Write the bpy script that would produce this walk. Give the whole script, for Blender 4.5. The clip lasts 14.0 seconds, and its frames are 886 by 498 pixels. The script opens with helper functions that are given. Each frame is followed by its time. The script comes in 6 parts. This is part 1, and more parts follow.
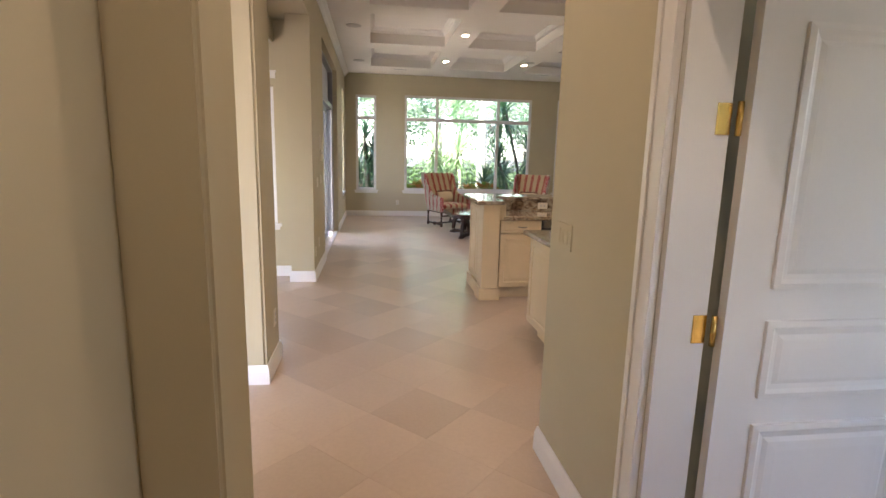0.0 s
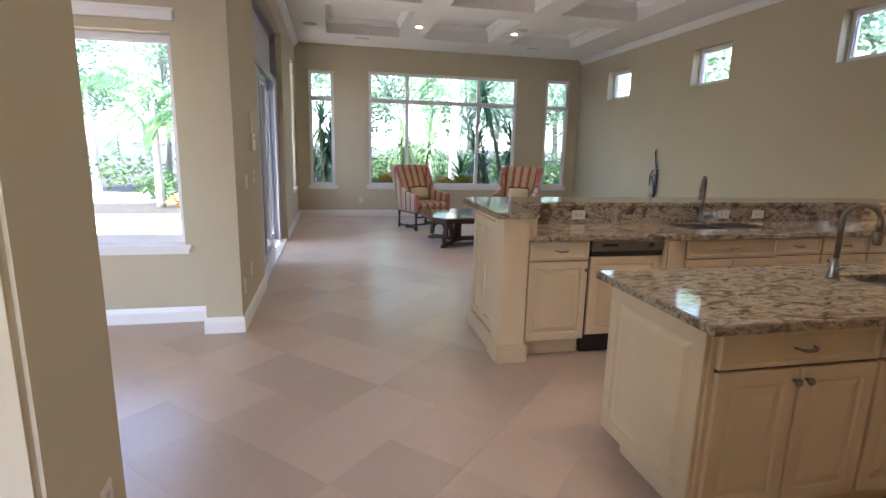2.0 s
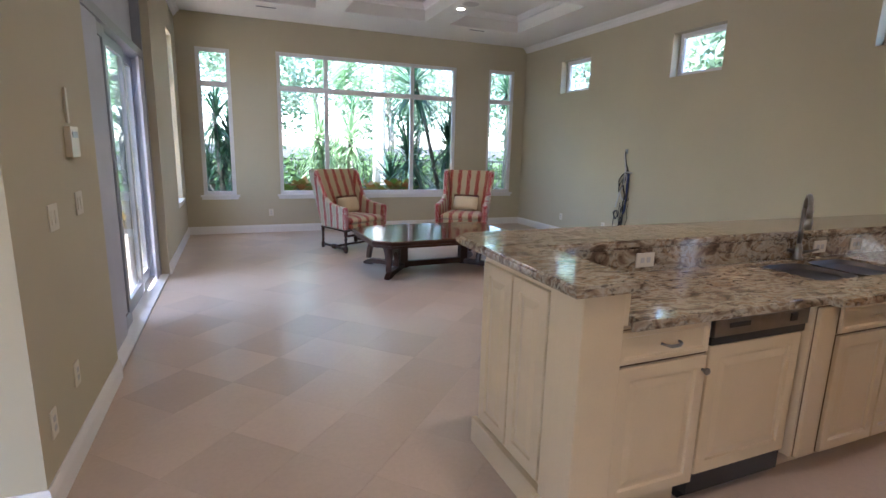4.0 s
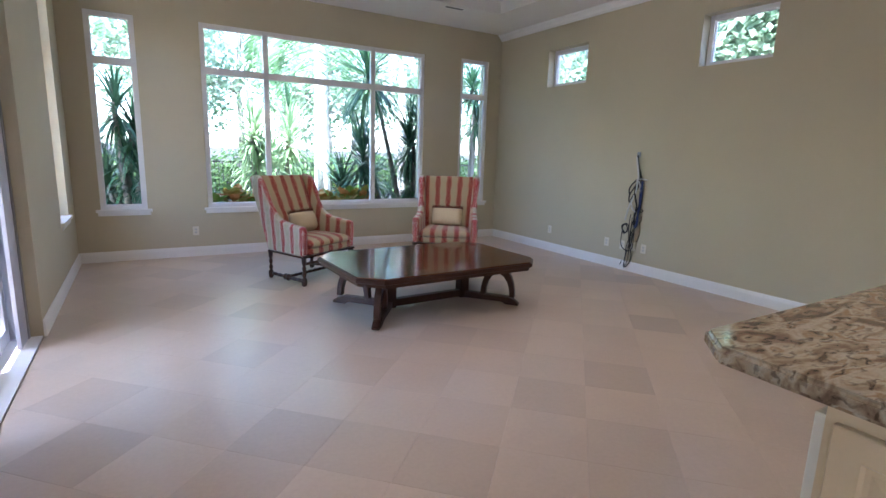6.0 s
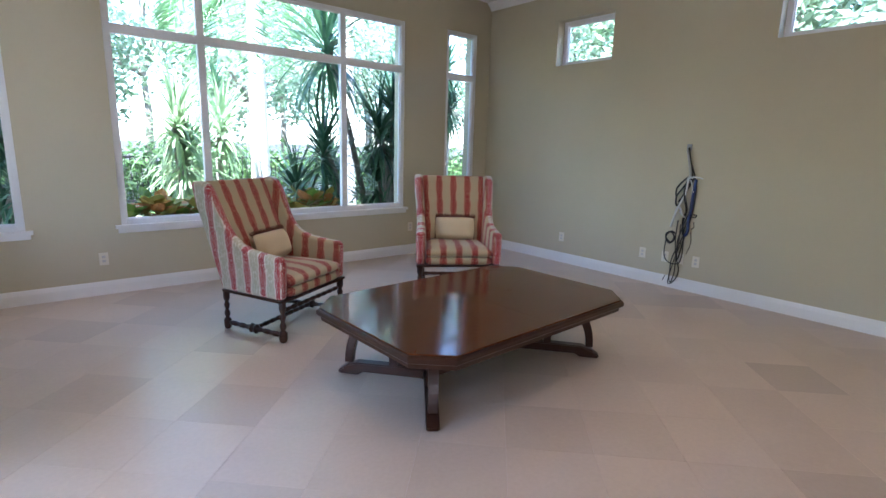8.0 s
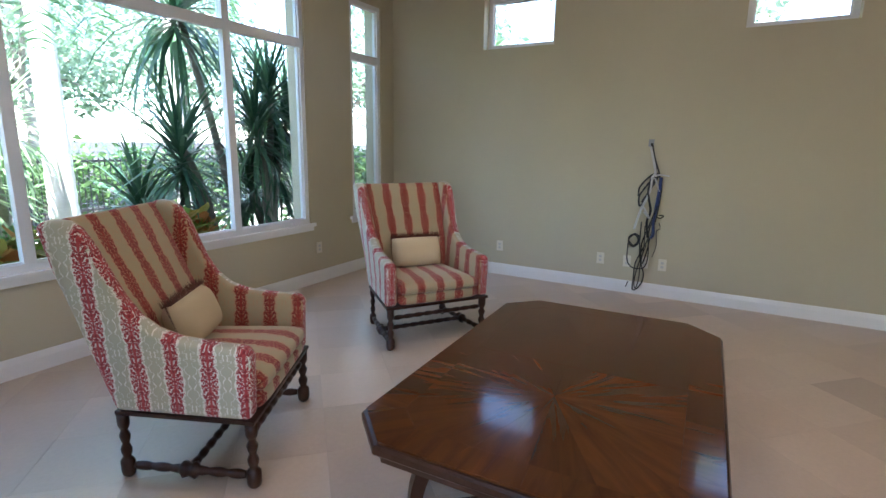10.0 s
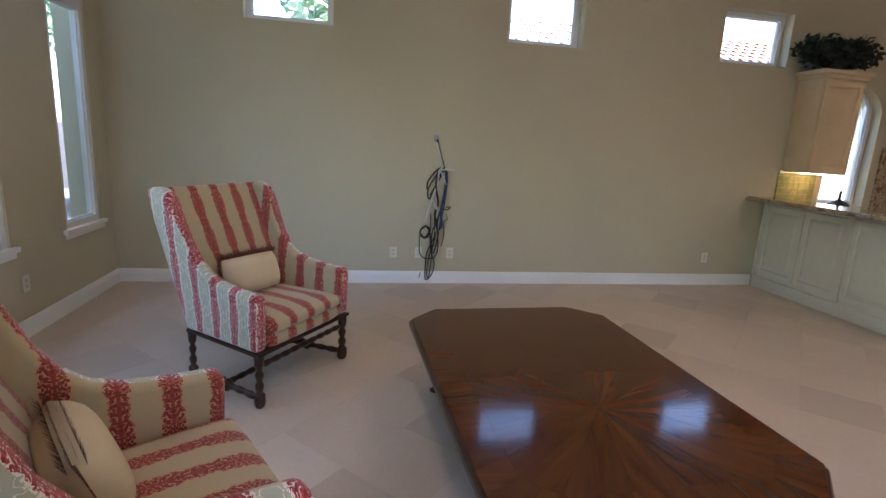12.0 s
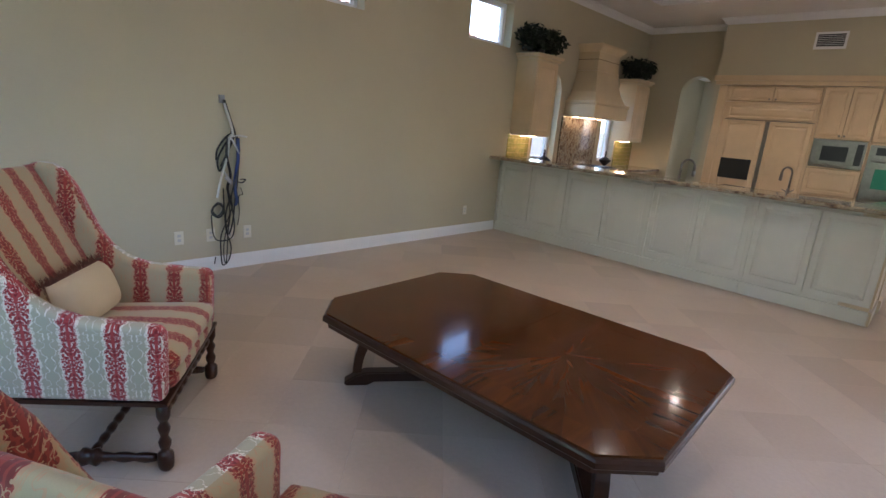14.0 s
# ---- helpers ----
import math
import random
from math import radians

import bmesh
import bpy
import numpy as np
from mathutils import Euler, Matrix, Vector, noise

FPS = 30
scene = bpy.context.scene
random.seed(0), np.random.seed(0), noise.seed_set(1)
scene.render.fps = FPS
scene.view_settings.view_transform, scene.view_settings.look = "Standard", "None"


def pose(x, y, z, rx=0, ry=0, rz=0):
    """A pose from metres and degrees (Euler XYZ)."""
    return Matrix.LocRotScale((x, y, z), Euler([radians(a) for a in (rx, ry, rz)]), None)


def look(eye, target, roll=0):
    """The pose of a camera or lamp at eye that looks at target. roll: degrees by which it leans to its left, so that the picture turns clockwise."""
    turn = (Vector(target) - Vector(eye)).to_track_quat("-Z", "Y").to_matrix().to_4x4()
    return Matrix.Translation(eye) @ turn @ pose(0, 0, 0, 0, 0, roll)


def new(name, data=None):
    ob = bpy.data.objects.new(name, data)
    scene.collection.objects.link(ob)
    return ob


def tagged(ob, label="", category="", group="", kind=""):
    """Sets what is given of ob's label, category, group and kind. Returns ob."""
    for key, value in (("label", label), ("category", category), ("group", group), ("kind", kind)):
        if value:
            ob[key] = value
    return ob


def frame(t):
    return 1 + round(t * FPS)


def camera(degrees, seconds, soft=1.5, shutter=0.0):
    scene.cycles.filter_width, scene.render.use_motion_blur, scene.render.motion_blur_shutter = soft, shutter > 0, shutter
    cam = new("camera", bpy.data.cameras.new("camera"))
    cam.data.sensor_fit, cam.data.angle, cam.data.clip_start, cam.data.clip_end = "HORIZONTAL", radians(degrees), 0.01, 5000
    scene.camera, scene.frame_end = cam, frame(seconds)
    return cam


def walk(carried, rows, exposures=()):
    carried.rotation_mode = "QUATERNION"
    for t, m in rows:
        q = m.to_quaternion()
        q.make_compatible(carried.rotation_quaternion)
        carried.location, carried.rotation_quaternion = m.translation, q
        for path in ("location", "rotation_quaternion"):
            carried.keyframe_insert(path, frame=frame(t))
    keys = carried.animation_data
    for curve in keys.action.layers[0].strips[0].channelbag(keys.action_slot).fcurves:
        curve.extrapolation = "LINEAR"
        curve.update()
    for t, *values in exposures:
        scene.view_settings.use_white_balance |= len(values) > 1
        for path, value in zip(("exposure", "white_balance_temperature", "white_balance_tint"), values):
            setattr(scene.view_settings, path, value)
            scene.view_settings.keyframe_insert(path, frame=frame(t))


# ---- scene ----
cam = camera(82.5, 14.0)
PATH = [
    (0, (0.054, -1.996, 1.512), (0.326, -0.047, 1.156), 1.4),
    (0.5, (0.066, -1.514, 1.522), (0.385, 0.425, 1.153), 0.8),
    (1, (0.061, -1.0, 1.497), (0.392, 0.938, 1.13), 1.6),
    (1.5, (0.085, -0.525, 1.497), (0.447, 1.405, 1.121), 1.6),
    (2, (0.075, -0.008, 1.488), (0.495, 1.907, 1.097), 1.4),
    (2.5, (0.085, 0.469, 1.516), (0.57, 2.366, 1.11), 1.1),
    (3, (0.135, 0.983, 1.511), (0.69, 2.861, 1.106), 1.0),
    (3.5, (0.127, 1.417, 1.518), (0.775, 3.266, 1.118), 1.2),
    (6, (0.076, 3.593, 1.479), (1.084, 5.279, 1.106), 1.8),
    (6.5, (0.188, 4.004, 1.501), (1.218, 5.673, 1.109), 1.8),
    (7, (0.136, 4.491, 1.467), (1.24, 6.112, 1.074), 1.9),
    (9.3, (0.186, 6.657, 1.471), (1.707, 7.892, 1.069), 1.1),
    (9.5, (0.16, 6.838, 1.474), (1.737, 8.002, 1.073), 1.1),
    (10, (0.22, 7.285, 1.479), (1.926, 8.249, 1.078), 0.9),
    (10.5, (0.264, 7.718, 1.48), (2.101, 8.406, 1.086), 0.9),
    (11, (0.283, 8.113, 1.47), (2.214, 8.469, 1.094), 1.5),
    (11.5, (0.323, 8.468, 1.479), (2.287, 8.47, 1.103), 2.4),
    (12, (0.373, 8.836, 1.509), (2.297, 8.483, 1.094), 3.2),
    (12.5, (0.527, 9.151, 1.512), (2.354, 8.479, 1.054), 3.6),
    (13, (0.649, 9.452, 1.507), (2.337, 8.493, 1.027), 3.9),
    (13.5, (0.843, 9.706, 1.512), (2.356, 8.493, 1.02), 4.5),
    (14, (1.037, 9.898, 1.525), (2.371, 8.493, 1.027), 4.8),
]
walk(cam, [(t, look(eye, target, roll)) for t, eye, target, roll in PATH], [(0, 3.68, 6700, 24), (0.5, 3.58, 6600, 24), (1, 3.56, 6300, 24), (3, 3.56, 5750, 24), (6.5, 3.60, 5500, 24), (10, 3.56, 5800, 20), (11, 3.48, 6000, 22), (12.5, 3.46, 5800, 24), (14, 3.46, 5800, 24)])

# ---- world, sun ----
world = bpy.data.worlds.new("world")
scene.world = world
world.use_nodes = True
wn = world.node_tree.nodes
sky = wn.new("ShaderNodeTexSky")
sky.sky_type = "NISHITA"
sky.sun_disc = False
sky.sun_elevation, sky.sun_rotation = radians(58), radians(235)
wn["Background"].inputs[1].default_value = 0.15
world.node_tree.links.new(sky.outputs[0], wn["Background"].inputs[0])
sun = new("sun", bpy.data.lights.new("sun", "SUN"))
sun.data.energy, sun.data.angle, sun.data.color = 4.2, radians(0.5), (1, 0.98, 0.93)
sun.matrix_world = look((0, 0, 0), (-math.sin(radians(235)) * math.cos(radians(58)), -math.cos(radians(235)) * math.cos(radians(58)), -math.sin(radians(58))))

# added area lamp at an unseen south opening, brightens the pillar's south face
south = new("south_fill_light", bpy.data.lights.new("south_fill_light", "AREA"))
south.data.shape, south.data.size, south.data.size_y, south.data.energy, south.data.color = "RECTANGLE", 3.8, 2.2, 7, (0.93, 0.96, 1.0)
south.matrix_world = look((-3.45, -3.62, 1.45), (-3.0, 0, 1.3))

# added bluish lamp, out of view, brightens the room behind the kitchen arch
pantry = new("pantry_fill_light", bpy.data.lights.new("pantry_fill_light", "AREA"))
pantry.data.shape, pantry.data.size, pantry.data.size_y, pantry.data.energy, pantry.data.color = "RECTANGLE", 0.9, 1.0, 2.5, (0.70, 0.90, 1.0)
pantry.matrix_world = look((5.60, -1.4, 2.05), (4.6, -1.5, 2.05))

# ---- materials ----
def material(name, color, rough=0.6, metal=0.0, var=0.12, scale=3.0, grain=60.0, bump=0.05, spec=0.5, coat=0.0, tint=None):
    """Principled material with large stains, fine grain and relief at real size."""
    m = bpy.data.materials.new(name)
    m.use_nodes = True
    nt = m.node_tree
    n, l = nt.nodes, nt.links
    p = n["Principled BSDF"]
    geo = n.new("ShaderNodeNewGeometry")
    big, fine = n.new("ShaderNodeTexNoise"), n.new("ShaderNodeTexNoise")
    for q, s, d in ((big, scale, 4), (fine, grain, 3)):
        q.inputs["Scale"].default_value, q.inputs["Detail"].default_value = s, d
        l.new(geo.outputs["Position"], q.inputs["Vector"])
    ramp = n.new("ShaderNodeValToRGB")
    c2 = tint or tuple(c * (1 - 2 * var) for c in color)
    ramp.color_ramp.elements[0].position, ramp.color_ramp.elements[1].position = 0.3, 0.7
    ramp.color_ramp.elements[0].color = (*c2, 1)
    ramp.color_ramp.elements[1].color = (*color, 1)
    l.new(big.outputs["Fac"], ramp.inputs["Fac"])
    mix = n.new("ShaderNodeMix")
    mix.data_type, mix.blend_type = "RGBA", "MULTIPLY"
    mix.inputs["Factor"].default_value = var
    l.new(ramp.outputs["Color"], mix.inputs["A"])
    l.new(fine.outputs["Fac"], mix.inputs["B"])
    l.new(mix.outputs["Result"], p.inputs["Base Color"])
    p.inputs["Roughness"].default_value, p.inputs["Metallic"].default_value = rough, metal
    p.inputs["Specular IOR Level"].default_value = spec
    p.inputs["Coat Weight"].default_value = coat
    p.inputs["Coat Roughness"].default_value = 0.08
    if bump:
        b = n.new("ShaderNodeBump")
        b.inputs["Strength"].default_value, b.inputs["Distance"].default_value = bump, 0.004
        l.new(fine.outputs["Fac"], b.inputs["Height"])
        l.new(b.outputs["Normal"], p.inputs["Normal"])
    return m


def emitter(name, color, strength):
    m = bpy.data.materials.new(name)
    m.use_nodes = True
    p = m.node_tree.nodes["Principled BSDF"]
    p.inputs["Base Color"].default_value = (*color, 1)
    p.inputs["Emission Color"].default_value, p.inputs["Emission Strength"].default_value = (*color, 1), strength
    return m


def glass_material():
    m = bpy.data.materials.new("window glass")
    m.use_nodes = True
    nt = m.node_tree
    n, l = nt.nodes, nt.links
    n.remove(n["Principled BSDF"])
    clear, gloss, mix, fres, power = (n.new("ShaderNode" + k) for k in ("BsdfTransparent", "BsdfGlossy", "MixShader", "LayerWeight", "Math"))
    clear.inputs["Color"].default_value = (0.93, 0.97, 0.95, 1)
    gloss.inputs["Roughness"].default_value = 0.02
    fres.inputs["Blend"].default_value = 0.5
    power.operation = "POWER"
    power.inputs[1].default_value = 4.0
    l.new(fres.outputs["Facing"], power.inputs[0])
    l.new(power.outputs[0], mix.inputs[0])
    l.new(clear.outputs[0], mix.inputs[1])
    l.new(gloss.outputs[0], mix.inputs[2])
    l.new(mix.outputs[0], n["Material Output"].inputs["Surface"])
    return m


WALL = material("warm tan wall paint", (0.53, 0.475, 0.335), 0.75, var=0.03, scale=1.2, grain=220, bump=0.08, spec=0.3)
CEIL = material("white ceiling paint", (0.80, 0.78, 0.74), 0.8, var=0.03, scale=1.0, grain=200, bump=0.06, spec=0.3)
TRIM = material("white semigloss trim paint", (0.82, 0.81, 0.79), 0.35, var=0.03, scale=2, grain=120, bump=0.02)
FRAME = material("white window frame", (0.80, 0.80, 0.80), 0.35, var=0.04, scale=3, bump=0.02)
GREYM = material("grey aluminium", (0.32, 0.33, 0.36), 0.35, 0.6, var=0.05)
GLASS = glass_material()
BLACK = material("black plastic", (0.012, 0.012, 0.013), 0.3, var=0.05)
BRASS = material("polished brass", (0.80, 0.55, 0.18), 0.22, 1.0, var=0.1, scale=30, bump=0.04)
# much darker than STEEL, for the sink basins only
SINKM = material("dark basin steel", (0.10, 0.095, 0.09), 0.38, 0.8, var=0.1)
STEEL = material("brushed nickel", (0.28, 0.255, 0.225), 0.28, 1.0, var=0.08, scale=20, bump=0.03)
IRON = material("black iron", (0.02, 0.02, 0.02), 0.45, 0.3, var=0.1)
PLATE = material("ivory plastic", (0.72, 0.67, 0.55), 0.4, var=0.03, bump=0)
GREYPLATE = material("painted speaker grille", (0.55, 0.54, 0.52), 0.7, var=0.05, grain=400, bump=0.3)
CREAM = material("cream glazed cabinet paint", (0.68, 0.54, 0.34), 0.42, var=0.06, scale=2.5, grain=90, bump=0.03)
PALE = material("pale cream painted panel", (0.68, 0.66, 0.56), 0.45, var=0.04, scale=2.5, grain=90, bump=0.03)
CAN = emitter("lit lamp", (1.0, 0.85, 0.62), 14)
STRIP = emitter("warm strip lamp", (1.0, 0.66, 0.34), 5)
GROUT = material("travertine grout", (0.52, 0.42, 0.33), 0.6, var=0.1)
SOIL = material("dark mulch", (0.05, 0.035, 0.025), 0.95, var=0.4, scale=8, grain=60, bump=0.8)
PAVE = material("pale concrete pavers", (0.52, 0.47, 0.42), 0.8, var=0.12, scale=2, grain=80, bump=0.3)
STUCCO = material("cream exterior stucco", (0.62, 0.55, 0.43), 0.85, var=0.08, scale=1.5, grain=150, bump=0.3)


def travertine():
    m = bpy.data.materials.new("honed travertine")
    m.use_nodes = True
    nt = m.node_tree
    n, l = nt.nodes, nt.links
    p = n["Principled BSDF"]
    geo, info = n.new("ShaderNodeNewGeometry"), n.new("ShaderNodeObjectInfo")
    add = n.new("ShaderNodeVectorMath")
    add.operation = "MULTIPLY_ADD"
    add.inputs[1].default_value = (1, 1, 1)
    sc = n.new("ShaderNodeVectorMath")
    sc.operation = "SCALE"
    sc.inputs["Scale"].default_value = 37
    l.new(info.outputs["Random"], sc.inputs[0])
    l.new(geo.outputs["Position"], add.inputs[0])
    l.new(sc.outputs[0], add.inputs[2])
    cloud, vein = n.new("ShaderNodeTexNoise"), n.new("ShaderNodeTexNoise")
    cloud.inputs["Scale"].default_value, cloud.inputs["Detail"].default_value, cloud.inputs["Distortion"].default_value = 1.6, 3, 0.3
    vein.inputs["Scale"].default_value, vein.inputs["Detail"].default_value = 45, 5
    l.new(add.outputs[0], cloud.inputs["Vector"])
    l.new(add.outputs[0], vein.inputs["Vector"])
    r = n.new("ShaderNodeValToRGB")
    r.color_ramp.elements[0].position, r.color_ramp.elements[1].position = 0.2, 0.85
    r.color_ramp.elements[0].color, r.color_ramp.elements[1].color = (0.530, 0.412, 0.312, 1), (0.600, 0.480, 0.375, 1)
    l.new(cloud.outputs["Fac"], r.inputs["Fac"])
    hsv = n.new("ShaderNodeHueSaturation")
    mr = n.new("ShaderNodeMapRange")
    mr.inputs["To Min"].default_value, mr.inputs["To Max"].default_value = 0.80, 1.03
    few = n.new("ShaderNodeMath")
    few.operation = "POWER"
    few.inputs[1].default_value = 0.45
    l.new(info.outputs["Random"], few.inputs[0])
    l.new(few.outputs[0], mr.inputs["Value"])
    l.new(mr.outputs[0], hsv.inputs["Value"])
    l.new(r.outputs[0], hsv.inputs["Color"])
    mix = n.new("ShaderNodeMix")
    mix.data_type, mix.blend_type = "RGBA", "MULTIPLY"
    mix.inputs["Factor"].default_value = 0.14
    l.new(hsv.outputs[0], mix.inputs["A"])
    l.new(vein.outputs["Fac"], mix.inputs["B"])
    l.new(mix.outputs["Result"], p.inputs["Base Color"])
    rr = n.new("ShaderNodeMapRange")
    rr.inputs["To Min"].default_value, rr.inputs["To Max"].default_value = 0.285, 0.325
    l.new(cloud.outputs["Fac"], rr.inputs["Value"])
    l.new(rr.outputs[0], p.inputs["Roughness"])
    p.inputs["Specular IOR Level"].default_value = 0.5
    b = n.new("ShaderNodeBump")
    b.inputs["Strength"].default_value, b.inputs["Distance"].default_value = 0.04, 0.002
    l.new(vein.outputs["Fac"], b.inputs["Height"])
    l.new(b.outputs[0], p.inputs["Normal"])
    return m


TRAV = travertine()


def granite():
    m = bpy.data.materials.new("polished granite")
    m.use_nodes = True
    nt = m.node_tree
    n, l = nt.nodes, nt.links
    p = n["Principled BSDF"]
    geo = n.new("ShaderNodeNewGeometry")
    mp = n.new("ShaderNodeMapping")
    mp.inputs["Scale"].default_value = (1.0, 2.2, 1.6)
    mp.inputs["Rotation"].default_value = (0, 0, 0.35)
    l.new(geo.outputs["Position"], mp.inputs["Vector"])
    a, b, c = (n.new("ShaderNodeTexNoise") for _ in range(3))
    for q, s, d, w in ((a, 6.5, 8, 1.3), (b, 22, 6, 1.0), (c, 90, 4, 0)):
        q.inputs["Scale"].default_value, q.inputs["Detail"].default_value, q.inputs["Distortion"].default_value = s, d, w
        l.new(mp.outputs[0], q.inputs["Vector"])
    r = n.new("ShaderNodeValToRGB")
    e = r.color_ramp.elements
    e[0].position, e[0].color = 0.30, (0.14, 0.095, 0.065, 1)
    e[1].position, e[1].color = 0.74, (0.50, 0.46, 0.38, 1)
    for pos, col in ((0.38, (0.22, 0.15, 0.10)), (0.46, (0.38, 0.30, 0.20)), (0.54, (0.50, 0.45, 0.35)), (0.62, (0.33, 0.22, 0.12))):
        k = e.new(pos)
        k.color = (*col, 1)
    l.new(a.outputs["Fac"], r.inputs["Fac"])
    r2 = n.new("ShaderNodeValToRGB")
    r2.color_ramp.elements[0].position, r2.color_ramp.elements[0].color = 0.36, (0.12, 0.09, 0.08, 1)
    r2.color_ramp.elements[1].position, r2.color_ramp.elements[1].color = 0.47, (1, 1, 1, 1)
    l.new(b.outputs["Fac"], r2.inputs["Fac"])
    m1, m2 = n.new("ShaderNodeMix"), n.new("ShaderNodeMix")
    for q, f in ((m1, 0.7), (m2, 0.35)):
        q.data_type, q.blend_type = "RGBA", "MULTIPLY"
        q.inputs["Factor"].default_value = f
    l.new(r.outputs[0], m1.inputs["A"])
    l.new(r2.outputs[0], m1.inputs["B"])
    l.new(m1.outputs["Result"], m2.inputs["A"])
    l.new(c.outputs["Fac"], m2.inputs["B"])
    l.new(m2.outputs["Result"], p.inputs["Base Color"])
    p.inputs["Roughness"].default_value = 0.07
    return m


GRANITE = granite()


# ---- building helpers ----
def box(bm, x0, x1, y0, y1, z0, z1, bevel=0.0):
    """Adds a box to bm, with bevelled edges if wanted."""
    vs = [bm.verts.new((x, y, z)) for x in (x0, x1) for y in (y0, y1) for z in (z0, z1)]
    fs = [bm.faces.new([vs[i] for i in q]) for q in ((0, 1, 3, 2), (4, 6, 7, 5), (0, 4, 5, 1), (2, 3, 7, 6), (0, 2, 6, 4), (1, 5, 7, 3))]
    if bevel:
        es = {e for f in fs for e in f.edges}
        bmesh.ops.bevel(bm, geom=list(es), offset=bevel, segments=2, profile=0.7, affect="EDGES")
    return fs


def boxes(*args, bevel=0.0):
    bm = bmesh.new()
    for a in args:
        box(bm, *a, bevel=bevel)
    return bm


def part(name, bm, mat, parent=None, label="", m=None, smooth=False, kind=""):
    """Links a bmesh as one mesh object under a thing, a part or nothing."""
    if m is not None:
        bmesh.ops.transform(bm, matrix=m, verts=bm.verts)
    bmesh.ops.recalc_face_normals(bm, faces=bm.faces)
    me = bpy.data.meshes.new(name)
    bm.to_mesh(me)
    bm.free()
    me.materials.append(mat)
    if smooth:
        me.polygons.foreach_set("use_smooth", [True] * len(me.polygons))
    ob = new(name, me)
    if parent is not None:
        ob.parent = parent
    return tagged(ob, label, kind=kind)


def thing(name, label, category, m=None, group=""):
    """An Empty at a thing's base."""
    ob = new(name)
    ob.empty_display_size = 0.1
    if m is not None:
        ob.matrix_basis = m
    return tagged(ob, label, category, group)


def lathe(profile, seg=16):
    """A turned solid from (radius, z) pairs."""
    bm = bmesh.new()
    rings = []
    for r, z in profile:
        rings.append([bm.verts.new((r * math.cos(2 * math.pi * i / seg), r * math.sin(2 * math.pi * i / seg), z)) for i in range(seg)])
    for a, b in zip(rings, rings[1:]):
        for i in range(seg):
            bm.faces.new((a[i], a[(i + 1) % seg], b[(i + 1) % seg], b[i]))
    bm.faces.new(rings[0][::-1])
    bm.faces.new(rings[-1])
    return bm


def tube(points, radius, seg=8):
    """A round bar along points; radius may be one number or one a point."""
    bm = bmesh.new()
    pts = [Vector(q) for q in points]
    rad = radius if isinstance(radius, (list, tuple)) else [radius] * len(pts)
    side = None
    rings = []
    for i, q in enumerate(pts):
        d = (pts[min(i + 1, len(pts) - 1)] - pts[max(i - 1, 0)]).normalized()
        if side is None:
            side = d.orthogonal().normalized()
        side = (side - d * side.dot(d)).normalized()
        up = d.cross(side)
        rings.append([bm.verts.new(q + (side * math.cos(2 * math.pi * k / seg) + up * math.sin(2 * math.pi * k / seg)) * rad[i]) for k in range(seg)])
    for a, b in zip(rings, rings[1:]):
        for i in range(seg):
            bm.faces.new((a[i], a[(i + 1) % seg], b[(i + 1) % seg], b[i]))
    bm.faces.new(rings[0][::-1])
    bm.faces.new(rings[-1])
    return bm


def arc(c, r, a0, a1, n=12, plane="xz"):
    out = []
    for i in range(n + 1):
        a = radians(a0 + (a1 - a0) * i / n)
        u, v = r * math.cos(a), r * math.sin(a)
        out.append((c[0] + u, c[1], c[2] + v) if plane == "xz" else ((c[0], c[1] + u, c[2] + v) if plane == "yz" else (c[0] + u, c[1] + v, c[2])))
    return out


def wall(name, axis, a0, a1, b0, b1, z0, z1, holes=(), mat=None):
    """A wall along x or y from a0 to a1, b0 to b1 thick, with rectangular holes (a0, a1, z0, z1)."""
    bm = bmesh.new()
    us = sorted({a0, a1, *[h[0] for h in holes], *[h[1] for h in holes]})
    zs = sorted({z0, z1, *[h[2] for h in holes], *[h[3] for h in holes]})
    us, zs = [u for u in us if a0 <= u <= a1], [z for z in zs if z0 <= z <= z1]
    solid = {(i, j): not any(h[0] < (us[i] + us[i + 1]) / 2 < h[1] and h[2] < (zs[j] + zs[j + 1]) / 2 < h[3] for h in holes)
             for i in range(len(us) - 1) for j in range(len(zs) - 1)}

    def quad(*pts):
        bm.faces.new([bm.verts.new((p[0], p[1], p[2]) if axis == "x" else (p[1], p[0], p[2])) for p in pts])

    for (i, j), s in solid.items():
        if not s:
            continue
        u0, u1, w0, w1 = us[i], us[i + 1], zs[j], zs[j + 1]
        for b in (b0, b1):
            quad((u0, b, w0), (u1, b, w0), (u1, b, w1), (u0, b, w1))
        if not solid.get((i - 1, j)):
            quad((u0, b0, w0), (u0, b1, w0), (u0, b1, w1), (u0, b0, w1))
        if not solid.get((i + 1, j)):
            quad((u1, b0, w0), (u1, b1, w0), (u1, b1, w1), (u1, b0, w1))
        if not solid.get((i, j - 1)):
            quad((u0, b0, w0), (u1, b0, w0), (u1, b1, w0), (u0, b1, w0))
        if not solid.get((i, j + 1)):
            quad((u0, b0, w1), (u1, b0, w1), (u1, b1, w1), (u0, b1, w1))
    bmesh.ops.remove_doubles(bm, verts=bm.verts, dist=1e-5)
    return tagged(part(name, bm, mat or WALL), kind="structure")


def structure(name, bm, mat, label="", m=None):
    return tagged(part(name, bm, mat, m=m), label, kind="structure")


